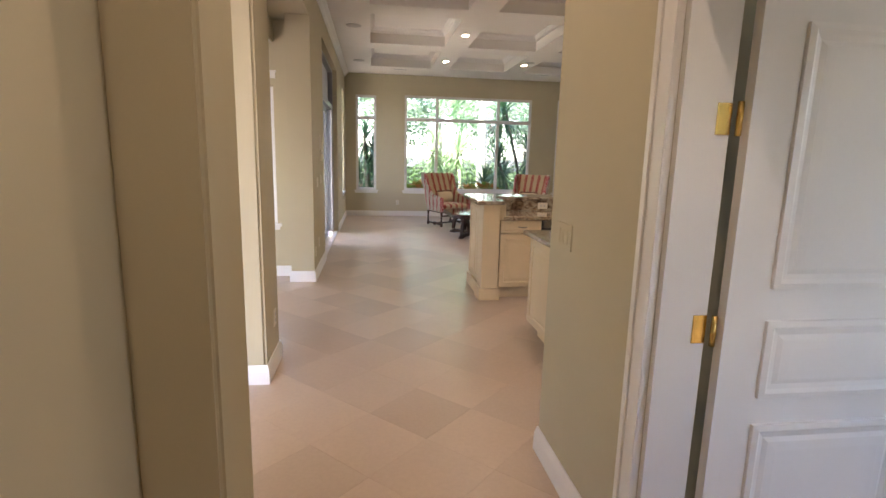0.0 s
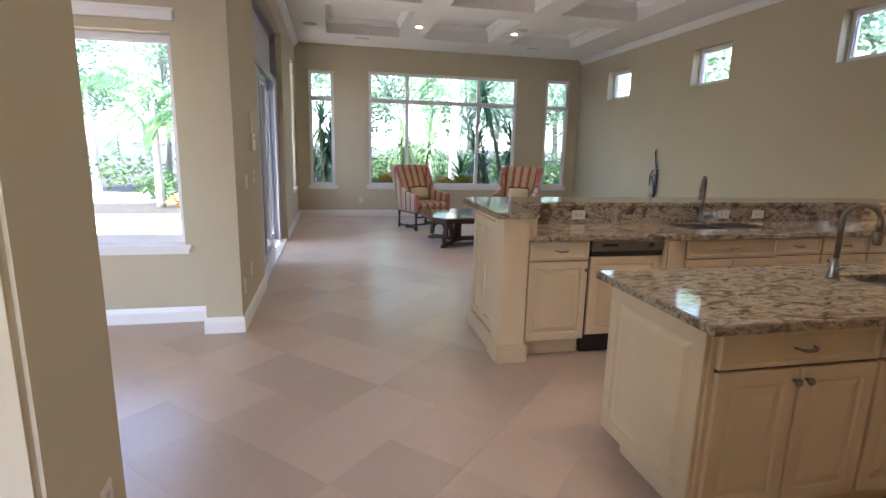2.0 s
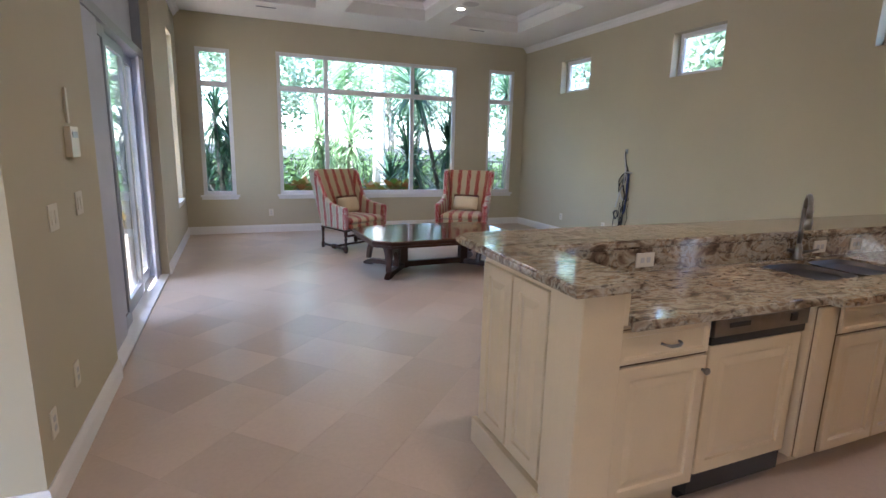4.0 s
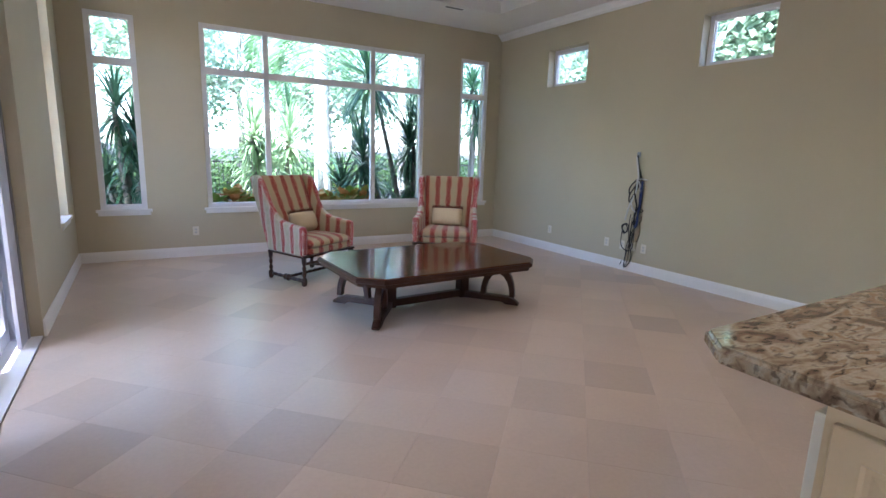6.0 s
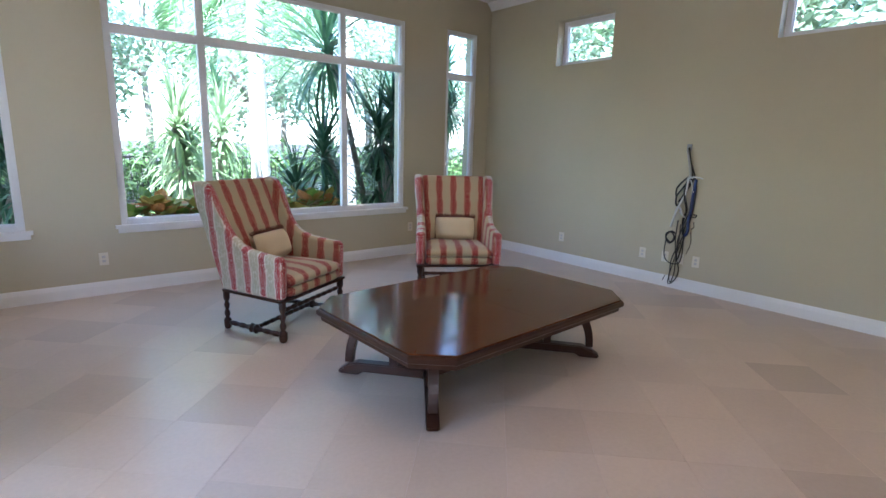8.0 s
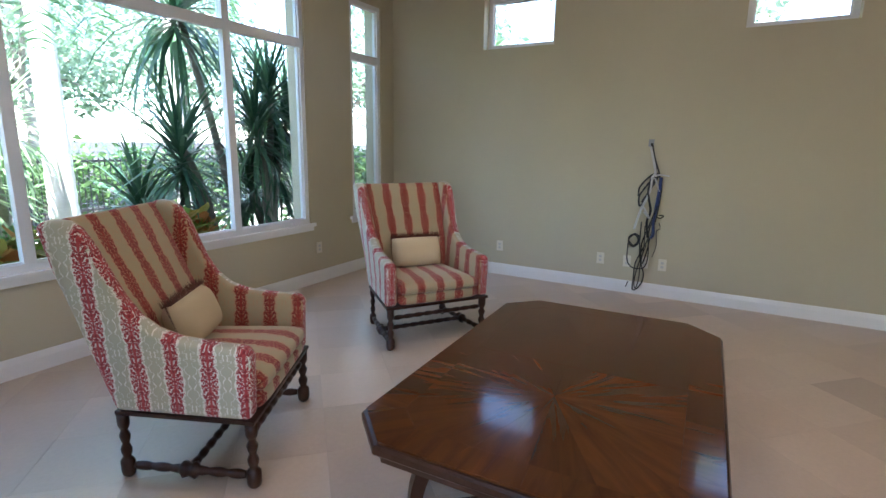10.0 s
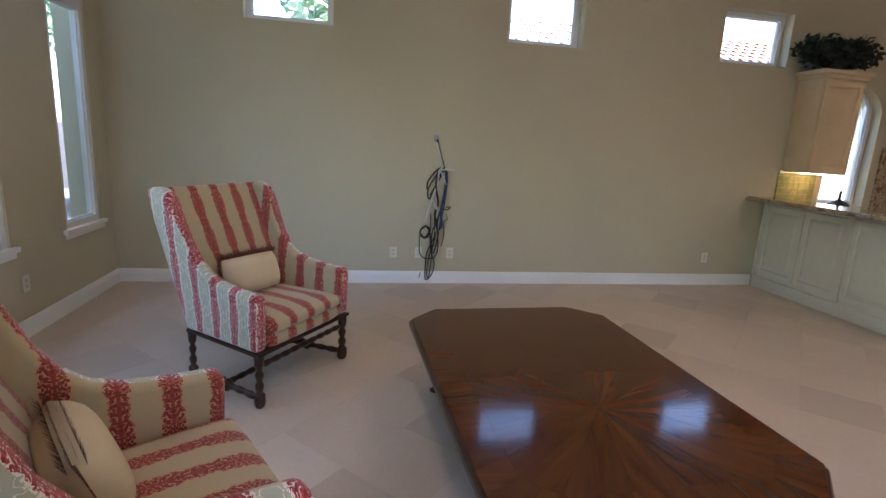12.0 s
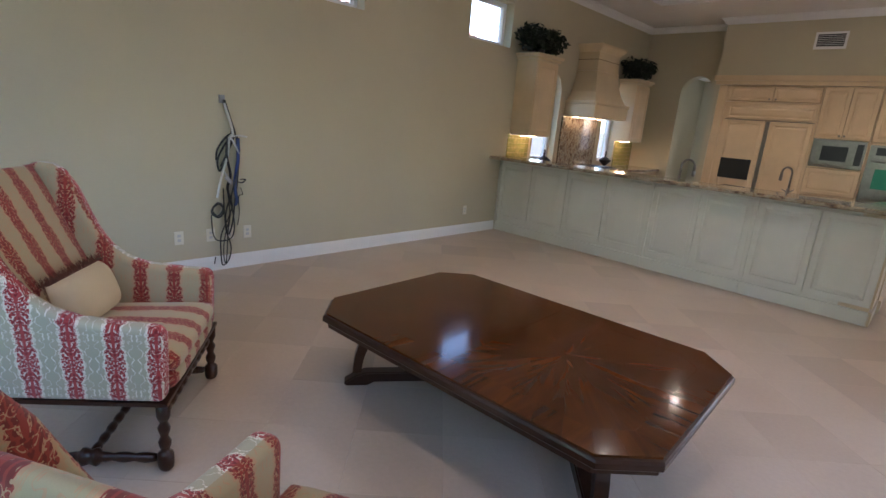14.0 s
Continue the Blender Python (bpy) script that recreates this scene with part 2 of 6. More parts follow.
def profile_run(pts, path, closed=False):
    """Sweeps a flat profile of (out, z) pairs along a level path, mitred; out is to the left of the way."""
    bm = bmesh.new()
    path = [Vector((*q, 0)) for q in path]
    rings = []
    for i, q in enumerate(path):
        d0 = (q - path[i - 1]).normalized() if i else (path[1] - q).normalized()
        d1 = (path[i + 1] - q).normalized() if i < len(path) - 1 else d0
        n0, n1 = Vector((-d0.y, d0.x, 0)), Vector((-d1.y, d1.x, 0))
        n = (n0 + n1)
        n = n / max(n.dot(n0), 0.2)
        rings.append([bm.verts.new((q.x + n.x * o, q.y + n.y * o, z)) for o, z in pts])
    k = len(pts)
    for a, b in zip(rings, rings[1:]):
        for i in range(k):
            bm.faces.new((a[i], a[(i + 1) % k], b[(i + 1) % k], b[i]))
    bm.faces.new(rings[0])
    bm.faces.new(rings[-1][::-1])
    return bm


# ---- the shell: living room, kitchen, hall, breakfast room ----
XW, XE, YN, H = -0.65, 5.62, 11.085, 3.5
NWIN = [(-0.385, 0.12, 0.655, 2.99), (0.83, 4.11, 0.655, 3.02), (4.80, 5.365, 0.655, 3.04)]
EWIN = [(9.05, 9.86, 2.53, 3.08), (6.53, 7.33, 2.53, 3.09), (4.08, 4.92, 2.53, 3.09)]
SLIDE = (5.46, 8.30, 0.0, 3.10)
WWIN = (9.86, 10.50, 0.67, 3.01)
structure("floor", boxes((-6.2, 6.0, -3.6, 11.5, -0.14, -0.006)), GROUT)
structure("ground", boxes((-700, 700, -700, 700, -0.40, -0.15)), SOIL)
wall("wall_north", "x", -0.95, 5.85, YN, YN + 0.24, -0.1, 3.9, NWIN)
wall("wall_east", "y", -0.5, YN, XE, XE + 0.24, -0.1, 3.9, EWIN + [(2.66, 3.30, 1.0, 2.38), (0.60, 1.20, 1.0, 2.38)])
wall("wall_west", "y", 4.10, YN, XW - 0.27, XW, -0.1, 3.9, [SLIDE, WWIN])
wall("wall_breakfast", "x", -6.2, XW - 0.275, 4.42, 4.66, -0.1, 3.9, [(-2.45, -1.12, 0.66, 2.62), (-4.6, -2.75, 0.66, 2.62)])
# unseen opening, added to let daylight into the breakfast room
wall("wall_breakfast_west", "y", -3.6, 4.42, -6.2, -5.96, -0.1, 3.9, [(1.6, 2.8, 0.9, 2.2)])
wall("wall_hall_west", "y", -3.6, -0.13, -0.90, -0.66, -0.1, 3.9)
bm = boxes((-0.659, -0.41, -0.49, -0.131, -0.1, 3.9))
bmesh.ops.bevel(bm, geom=[e for e in bm.edges if abs(e.verts[0].co.z - e.verts[1].co.z) > 1], offset=0.015, segments=3, affect="EDGES")
structure("pilaster", bm, WALL)
wall("wall_hall_east", "y", -3.6, 0.36, 0.915, 1.07, -0.1, 3.9, [(-1.45, -0.60, 0.0, 2.07)])
# both openings are unseen, added to light the pillar and the hall door
wall("wall_hall_south", "x", -5.96, 5.86, -3.84, -3.6, -0.1, 3.9, [(-5.4, -1.5, 0.3, 2.62), (1.6, 2.7, 1.0, 2.1)])
wall("wall_kitchen_south", "x", 4.12, 5.62, -0.44, -0.20, -0.1, 3.9, [(4.28, 4.86, 0.0, 2.64)])
# unseen wall; its opening is added to light the room behind the arch
wall("wall_pantry_east", "y", -3.6, -0.5, 5.62, 5.86, -0.1, 3.9, [(-1.9, -0.9, 1.5, 2.6)])
wall("wall_kitchen_cabinets", "x", 1.07, 4.12, -0.44, 0.29, 2.60, 3.9)
wall("wall_kitchen_end", "y", -0.44, 0.33, 4.04, 4.12, -0.1, 2.60)
wall("wall_kitchen_back", "x", 1.07, 4.04, -0.44, -0.36, -0.1, 2.60)
bm = boxes((-1.10, -0.65, 1.29, 1.76, -0.1, 3.9))
bmesh.ops.bevel(bm, geom=[e for e in bm.edges if abs(e.verts[0].co.z - e.verts[1].co.z) > 1], offset=0.018, segments=3, affect="EDGES")
structure("pillar", bm, WALL, "tan painted square pillar with a white baseboard")

structure("wall_header", boxes((-1.10, -0.65, -0.13, 1.29, 3.03, 3.9), (-1.10, -0.65, 1.76, 4.10, 3.03, 3.9), (-1.14, -1.10, -3.6, 4.42, 2.785, 3.9), (-1.10, -0.925, 4.101, 4.42, 3.03, 3.9)), WALL)
# coffered ceiling
cols = [(0.0, 1.34), (1.76, 3.06), (3.48, 4.76)]
rows = [(8.10, 10.00), (5.73, 7.63), (3.36, 5.26), (1.50, 2.89)]
bm = bmesh.new()
us = sorted({-0.66, 5.63, *[c for q in cols for c in q]})
vs = sorted({-0.60, YN + 0.01, *[c for q in rows for c in q]})
for i in range(len(us) - 1):
    for j in range(len(vs) - 1):
        if (us[i], us[i + 1]) in cols and (vs[j], vs[j + 1]) in rows:
            box(bm, us[i], us[i + 1], vs[j], vs[j + 1], H + 0.26, H + 0.32)
        else:
            box(bm, us[i], us[i + 1], vs[j], vs[j + 1], H, H + 0.32)
box(bm, -6.0, -1.12, -3.6, 4.43, 2.78, 2.9)
box(bm, -1.10, -0.66, -3.6, -0.27, 2.78, 2.9)
box(bm, -0.66, 0.95, -3.6, -0.60, H, H + 0.1)
box(bm, 0.95, 5.7, -3.6, -0.60, 2.9, 3.0)
structure("ceiling", bm, CEIL)
# last box is an unseen eave, added to hold back sun at the sliding doors
structure("roof", boxes((-6.6, 6.3, -4.2, 4.7, 3.9, 4.0), (-0.95, 6.3, 4.7, 11.9, 3.9, 4.0), (-2.75, -0.95, 4.7, 11.9, 3.9, 4.0)), STUCCO)
for c in cols:
    for r in rows:
        path = [(c[0], r[0]), (c[1], r[0]), (c[1], r[1]), (c[0], r[1]), (c[0], r[0])]
        structure("trim", profile_run([(0, H + 0.26), (0.07, H + 0.26), (0.06, H + 0.235), (0.035, H + 0.21), (0.025, H + 0.18), (0, H + 0.17)], path), TRIM)
CROWN = [(0, H - 0.003), (0.09, H - 0.003), (0.085, H - 0.02), (0.05, H - 0.045), (0.03, H - 0.08), (0.018, H - 0.085), (0.015, H - 0.10), (0, H - 0.10)]
structure("crown_moulding", profile_run(CROWN, [(XE, -0.2), (XE, YN)]), TRIM)
structure("crown_moulding", profile_run(CROWN, [(1.07, 0.29), (4.12, 0.29), (4.12, -0.2), (XE, -0.2)]), TRIM)

BASE = [(0.001, 0.0), (0.020, 0.0), (0.018, 0.09), (0.012, 0.115), (0.008, 0.13), (0.001, 0.13)]
for path in ([(XE, 4.05), (XE, YN), (XW, YN), (XW, SLIDE[1])], [(XW, SLIDE[0]), (XW, 4.10), (XW - 0.27, 4.10), (XW - 0.27, 4.42), (-5.9, 4.42)],
             [(-0.65, 1.76), (-0.65, 1.29), (-1.10, 1.29), (-1.10, 1.76), (-0.65, 1.76)], [(0.915, -0.49), (0.915, 0.36), (1.07, 0.36)],
             [(-0.66, -0.13), (-0.41, -0.13), (-0.41, -0.49), (-0.66, -0.49), (-0.66, -3.6)]):
    structure("baseboard", profile_run(BASE, path), TRIM)

structure("crown_moulding", profile_run(CROWN, [(XW, YN), (XW, -0.6)]), TRIM)

# ---- more materials ----
def damask(name, ground, ground2, red, red2):
    """Upholstery: red scrolling stripes on a cream ground with pale scrolls; UV in metres, stripes along v."""
    m = bpy.data.materials.new(name)
    m.use_nodes = True
    nt = m.node_tree
    n, l = nt.nodes, nt.links
    p = n["Principled BSDF"]
    uv = n.new("ShaderNodeUVMap")
    sep = n.new("ShaderNodeSeparateXYZ")
    l.new(uv.outputs[0], sep.inputs[0])

    def mth(op, a, b=0.0, c=0.0):
        q = n.new("ShaderNodeMath")
        q.operation = op
        for i, v in enumerate((a, b, c)):
            if isinstance(v, (int, float)):
                q.inputs[i].default_value = v
            else:
                l.new(v, q.inputs[i])
        return q.outputs[0]

    a = mth("PINGPONG", sep.outputs[0], 0.0775)
    b = mth("PINGPONG", sep.outputs[1], 0.125)
    com = n.new("ShaderNodeCombineXYZ")
    l.new(a, com.inputs[0])
    l.new(b, com.inputs[1])
    warp = n.new("ShaderNodeTexNoise")
    warp.inputs["Scale"].default_value, warp.inputs["Detail"].default_value, warp.inputs["Distortion"].default_value = 34, 1.5, 1.0
    l.new(com.outputs[0], warp.inputs["Vector"])
    w = mth("SUBTRACT", warp.outputs["Fac"], 0.5)
    # width of the red motif along its length: a palmette, a bud, and a narrow waist between them
    wave = mth("SINE", mth("MULTIPLY", b, 50.0))
    bud = mth("SINE", mth("MULTIPLY_ADD", b, 126.0, 0.6))
    half = mth("ADD", mth("MULTIPLY_ADD", wave, 0.0055, 0.0295), mth("MULTIPLY", bud, 0.0025))
    lobes = mth("ABSOLUTE", mth("SINE", mth("MULTIPLY_ADD", b, 150.0, mth("MULTIPLY", w, 5.0))))
    d = mth("SUBTRACT", mth("MULTIPLY_ADD", lobes, -0.005, a), mth("MULTIPLY_ADD", w, 0.018, half))
    inside = mth("LESS_THAN", d, 0.0)
    # leaves that rise from the spine in pairs, parted by pale veins
    leaf = mth("SINE", mth("ADD", mth("MULTIPLY", b, 255.0), mth("MULTIPLY_ADD", a, -150.0, mth("MULTIPLY_ADD", wave, 1.6, mth("MULTIPLY", w, 24.0)))))
    curl = mth("SINE", mth("ADD", mth("MULTIPLY", a, 420.0), mth("MULTIPLY_ADD", wave, 2.4, mth("MULTIPLY", w, 20.0))))
    spine = mth("LESS_THAN", a, 0.0035)
    veins = mth("MAXIMUM", mth("MULTIPLY", mth("GREATER_THAN", leaf, 0.86), mth("GREATER_THAN", a, 0.006)), mth("MULTIPLY", mth("GREATER_THAN", curl, 0.88), mth("GREATER_THAN", leaf, -0.2)))
    redmask = mth("MAXIMUM", mth("MULTIPLY", inside, mth("SUBTRACT", 1, veins)), mth("MULTIPLY", spine, inside))
    shade = n.new("ShaderNodeMix")
    shade.data_type = "RGBA"
    shade.inputs["A"].default_value, shade.inputs["B"].default_value = (*red, 1), (*red2, 1)
    l.new(mth("GREATER_THAN", mth("ADD", mth("MULTIPLY", leaf, -0.8), curl), 0.35), shade.inputs["Factor"])
    # the pale lace that edges the red, and long scrolls in the ground between
    lace = mth("LESS_THAN", d, mth("MULTIPLY_ADD", mth("ABSOLUTE", curl), 0.006, 0.0025))
    scroll = mth("ABSOLUTE", mth("SUBTRACT", mth("SUBTRACT", a, mth("MULTIPLY_ADD", mth("SINE", mth("MULTIPLY_ADD", b, 75.0, mth("MULTIPLY", w, 9.0))), 0.011, 0.060)), mth("MULTIPLY", w, 0.02)))
    vine = mth("MULTIPLY", mth("LESS_THAN", scroll, 0.0022), mth("GREATER_THAN", d, 0.004))
    gr = n.new("ShaderNodeMix")
    gr.data_type = "RGBA"
    gr.inputs["A"].default_value, gr.inputs["B"].default_value = (*ground, 1), (*ground2, 1)
    l.new(mth("MAXIMUM", vine, lace), gr.inputs["Factor"])
    fin = n.new("ShaderNodeMix")
    fin.data_type = "RGBA"
    l.new(gr.outputs["Result"], fin.inputs["A"])
    l.new(shade.outputs["Result"], fin.inputs["B"])
    l.new(redmask, fin.inputs["Factor"])
    weave = n.new("ShaderNodeTexNoise")
    weave.inputs["Scale"].default_value = 900
    l.new(uv.outputs[0], weave.inputs["Vector"])
    mul = n.new("ShaderNodeMix")
    mul.data_type, mul.blend_type = "RGBA", "MULTIPLY"
    mul.inputs["Factor"].default_value = 0.15
    l.new(fin.outputs["Result"], mul.inputs["A"])
    l.new(weave.outputs["Fac"], mul.inputs["B"])
    l.new(mul.outputs["Result"], p.inputs["Base Color"])
    p.inputs["Roughness"].default_value = 0.85
    p.inputs["Sheen Weight"].default_value = 0.2
    bp = n.new("ShaderNodeBump")
    bp.inputs["Strength"].default_value, bp.inputs["Distance"].default_value = 0.2, 0.001
    l.new(warp.outputs["Fac"], bp.inputs["Height"])
    l.new(bp.outputs[0], p.inputs["Normal"])
    return m


def wood(name, dark, light, rough=0.16, coat=0.7):
    """Wood with its grain along u of the UV map."""
    m = bpy.data.materials.new(name)
    m.use_nodes = True
    nt = m.node_tree
    n, l = nt.nodes, nt.links
    p = n["Principled BSDF"]
    uv, info = n.new("ShaderNodeUVMap"), n.new("ShaderNodeObjectInfo")
    mp = n.new("ShaderNodeMapping")
    mp.inputs["Scale"].default_value = (2.4, 26, 1)
    l.new(uv.outputs[0], mp.inputs["Vector"])
    l.new(info.outputs["Random"], mp.inputs["Location"])
    g, st = n.new("ShaderNodeTexNoise"), n.new("ShaderNodeTexNoise")
    g.inputs["Scale"].default_value, g.inputs["Detail"].default_value, g.inputs["Distortion"].default_value = 1.0, 6, 0.6
    l.new(mp.outputs[0], g.inputs["Vector"])
    st.inputs["Scale"].default_value = 3.0
    l.new(uv.outputs[0], st.inputs["Vector"])
    r = n.new("ShaderNodeValToRGB")
    r.color_ramp.elements[0].position, r.color_ramp.elements[1].position = 0.15, 0.9
    r.color_ramp.elements[0].color, r.color_ramp.elements[1].color = (*dark, 1), (*light, 1)
    l.new(g.outputs["Fac"], r.inputs["Fac"])
    hsv = n.new("ShaderNodeHueSaturation")
    mr = n.new("ShaderNodeMapRange")
    mr.inputs["To Min"].default_value, mr.inputs["To Max"].default_value = 0.75, 1.25
    l.new(info.outputs["Random"], mr.inputs["Value"])
    l.new(mr.outputs[0], hsv.inputs["Value"])
    l.new(r.outputs[0], hsv.inputs["Color"])
    l.new(hsv.outputs[0], p.inputs["Base Color"])
    rr = n.new("ShaderNodeMapRange")
    rr.inputs["To Min"].default_value, rr.inputs["To Max"].default_value = rough * 0.8, rough * 1.5
    l.new(st.outputs["Fac"], rr.inputs["Value"])
    l.new(rr.outputs[0], p.inputs["Roughness"])
    p.inputs["Coat Weight"].default_value, p.inputs["Coat Roughness"].default_value = coat, 0.06
    p.inputs["Specular IOR Level"].default_value = 0.2
    b = n.new("ShaderNodeBump")
    b.inputs["Strength"].default_value, b.inputs["Distance"].default_value = 0.15, 0.001
    l.new(g.outputs["Fac"], b.inputs["Height"])
    l.new(b.outputs[0], p.inputs["Normal"])
    return m


def leafy(name, col, col2, rough=0.45, trans=0.35):
    """Leaves whose colour varies leaf by leaf; a share of the light passes through."""
    m = bpy.data.materials.new(name)
    m.use_nodes = True
    nt = m.node_tree
    n, l = nt.nodes, nt.links
    p = n["Principled BSDF"]
    geo = n.new("ShaderNodeNewGeometry")
    r = n.new("ShaderNodeValToRGB")
    r.color_ramp.elements[0].color, r.color_ramp.elements[1].color = (*col, 1), (*col2, 1)
    l.new(geo.outputs["Random Per Island"], r.inputs["Fac"])
    l.new(r.outputs[0], p.inputs["Base Color"])
    p.inputs["Roughness"].default_value = rough
    t, mix = n.new("ShaderNodeBsdfTranslucent"), n.new("ShaderNodeMixShader")
    l.new(r.outputs[0], t.inputs["Color"])
    mix.inputs[0].default_value = trans
    l.new(p.outputs[0], mix.inputs[1])
    l.new(t.outputs[0], mix.inputs[2])
    l.new(mix.outputs[0], n["Material Output"].inputs["Surface"])
    return m


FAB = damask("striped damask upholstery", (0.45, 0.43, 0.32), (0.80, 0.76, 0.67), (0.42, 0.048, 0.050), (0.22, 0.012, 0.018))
# copy of FAB for inner faces, their shade and warm light put into colour
FABIN = damask("striped damask, shaded inner side", (0.43, 0.355, 0.21), (0.50, 0.31, 0.175), (0.31, 0.034, 0.022), (0.18, 0.016, 0.012))
LINEN = material("tan linen cushion", (0.60, 0.48, 0.30), 0.9, var=0.05, scale=4, grain=400, bump=0.3)
FRINGE = material("brown red fringe", (0.18, 0.06, 0.035), 0.9, var=0.3, scale=60, grain=300, bump=0.6)
WALNUT = wood("polished walnut", (0.034, 0.0095, 0.0026), (0.118, 0.035, 0.0092), 0.11, 0.25)
DARKWOOD = material("dark turned walnut", (0.050, 0.018, 0.009), 0.32, var=0.2, scale=12, grain=70, bump=0.1, spec=0.3, coat=0.1)
MAPLE = material("warm maple cabinet finish", (0.72, 0.54, 0.33), 0.4, var=0.08, scale=2.5, grain=60, bump=0.03)
GLAZE = material("brown glaze in cabinet joints", (0.16, 0.10, 0.05), 0.6, var=0.1)
MOSAIC = material("gold green glass mosaic", (0.45, 0.40, 0.16), 0.15, var=0.35, scale=22, grain=120, bump=0.1, tint=(0.20, 0.24, 0.08))
CLOTH = material("pale curtain linen", (0.72, 0.68, 0.62), 0.9, var=0.05, scale=4, grain=300, bump=0.2)
SHADE = material("grey screen fabric", (0.50, 0.50, 0.56), 0.6, var=0.05, scale=3, grain=300, bump=0.1)
GREENGLASS = emitter("oven display glass", (0.01, 0.10, 0.05), 0.05)
DRACENA = leafy("dracaena leaves", (0.03, 0.085, 0.05), (0.10, 0.20, 0.10), 0.30, 0.25)
LIGHTLEAF = leafy("light green strap leaves", (0.18, 0.29, 0.15), (0.36, 0.45, 0.25), 0.4, 0.5)
PALMLEAF = leafy("palm leaflets", (0.10, 0.20, 0.09), (0.22, 0.36, 0.16), 0.4, 0.5)
HEDGELEAF = leafy("hedge leaves", (0.05, 0.12, 0.035), (0.13, 0.22, 0.07), 0.5, 0.35)
CROTON = leafy("croton leaves", (0.16, 0.26, 0.04), (0.50, 0.17, 0.05), 0.4, 0.35)
# paler greens: the sun's glare on far trees is put into the leaf colour
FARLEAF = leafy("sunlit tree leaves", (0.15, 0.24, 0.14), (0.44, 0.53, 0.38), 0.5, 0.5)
FAKE = leafy("dark artificial leaves", (0.008, 0.016, 0.008), (0.015, 0.03, 0.013), 0.6, 0.1)
# paler than BARK: sun on the palm trunks is put into the colour
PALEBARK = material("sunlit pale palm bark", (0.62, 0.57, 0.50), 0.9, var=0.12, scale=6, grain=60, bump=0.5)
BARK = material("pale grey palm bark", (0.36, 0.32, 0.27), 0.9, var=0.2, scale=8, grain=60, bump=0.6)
ROOF = material("terracotta roof tiles", (0.42, 0.22, 0.15), 0.8, var=0.2, scale=6, grain=60, bump=0.3)


# ---- windows and doors ----
def frame_bars(x0, x1, z0, z1, w, y0, y1):
    return [(x0, x0 + w, y0, y1, z0, z1), (x1 - w, x1, y0, y1, z0, z1), (x0 + w, x1 - w, y0, y1, z0, z0 + w), (x0 + w, x1 - w, y0, y1, z1 - w, z1)]


def pane(x0, x1, z0, z1, y, parent, m):
    ob = part("pane", boxes((x0, x1, y, y + 0.006, z0, z1)), GLASS, parent, m=m)
    ob.visible_shadow = False


def window(name, x0, x1, z0, z1, m, mullions=(), transom=None, depth=0.015, sill=True, label="white framed fixed window"):
    """A window in local axes: x along the wall, y outwards from the wall's inner face."""
    w = tagged(new(name), label, kind="structure")
    part("window_frame", boxes(*frame_bars(x0, x1, z0, z1, 0.052, depth, depth + 0.07), *frame_bars(x0 + 0.045, x1 - 0.045, z0 + 0.045, z1 - 0.045, 0.018, depth + 0.02, depth + 0.05), bevel=0.003), FRAME, w, m=m)
    xs = [x0 + 0.05, *mullions, x1 - 0.05]
    for q in mullions:
        part("mullion", boxes((q - 0.035, q + 0.035, depth + 0.003, depth + 0.067, z0 + 0.045, z1 - 0.045), bevel=0.004), FRAME, w, m=m)
    if transom:
        for a, b in zip(xs, xs[1:]):
            part("transom", boxes((a + (0.035 if a in mullions else -0.005), b - (0.035 if b in mullions else -0.005), depth + 0.001, depth + 0.069, transom - 0.042, transom + 0.042), bevel=0.004), FRAME, w, m=m)
    zs = [z0 + 0.05] + ([transom] if transom else []) + [z1 - 0.05]
    for a, b in zip(xs, xs[1:]):
        for c, d in zip(zs, zs[1:]):
            pane(a, b, c, d, depth + 0.035, w, m)
    if sill:
        part("window_sill", boxes((x0 - 0.05, x1 + 0.05, -0.035, depth, z0 - 0.032, z0 + 0.002), (x0 - 0.03, x1 + 0.03, -0.016, -0.001, z0 - 0.075, z0 - 0.032), bevel=0.004), TRIM, w, m=m)
    return w


MN = pose(0, YN, 0)
ME = pose(XE, 0, 0, 0, 0, -90)
window("window_1", *NWIN[0], MN, transom=2.44, label="narrow white window beside the great window")
window("window_2", *NWIN[1], MN, (1.65, 3.23), 2.44, label="wide white window of three bays with a transom")
window("window_3", *NWIN[2], MN, transom=2.44, label="narrow white window near the room's corner")
for i, (a, b, c, d) in enumerate(EWIN):
    window("window_%d" % (4 + i), -b, -a, c, d, ME, depth=0.13, sill=False, label="small high white framed window in the tan wall")
MW = pose(XW, 0, 0, 0, 0, 90)
window("window_7", WWIN[0], WWIN[1], WWIN[2], WWIN[3], MW, transom=2.44, depth=0.12, label="tall narrow white window beside the sliding doors")
MB = pose(0, 4.42, 0)
window("window_8", -2.45, -1.12, 0.66, 2.30, MB, depth=0.12, label="white breakfast room window with a deep sill")
window("window_9", -4.6, -2.75, 0.66, 2.30, MB, depth=0.12, label="white breakfast room window beside a curtain")
for a, b in ((-2.45, -1.12), (-4.6, -2.75)):
    structure("wall_lintel", boxes((a, b, 4.421, 4.659, 2.30, 2.62)), WALL)
    structure("trim", boxes((a - 0.03, b + 0.03, 4.395, 4.42, 2.38, 2.45), (a - 0.04, b + 0.04, 4.385, 4.42, 2.45, 2.47), bevel=0.003), TRIM)


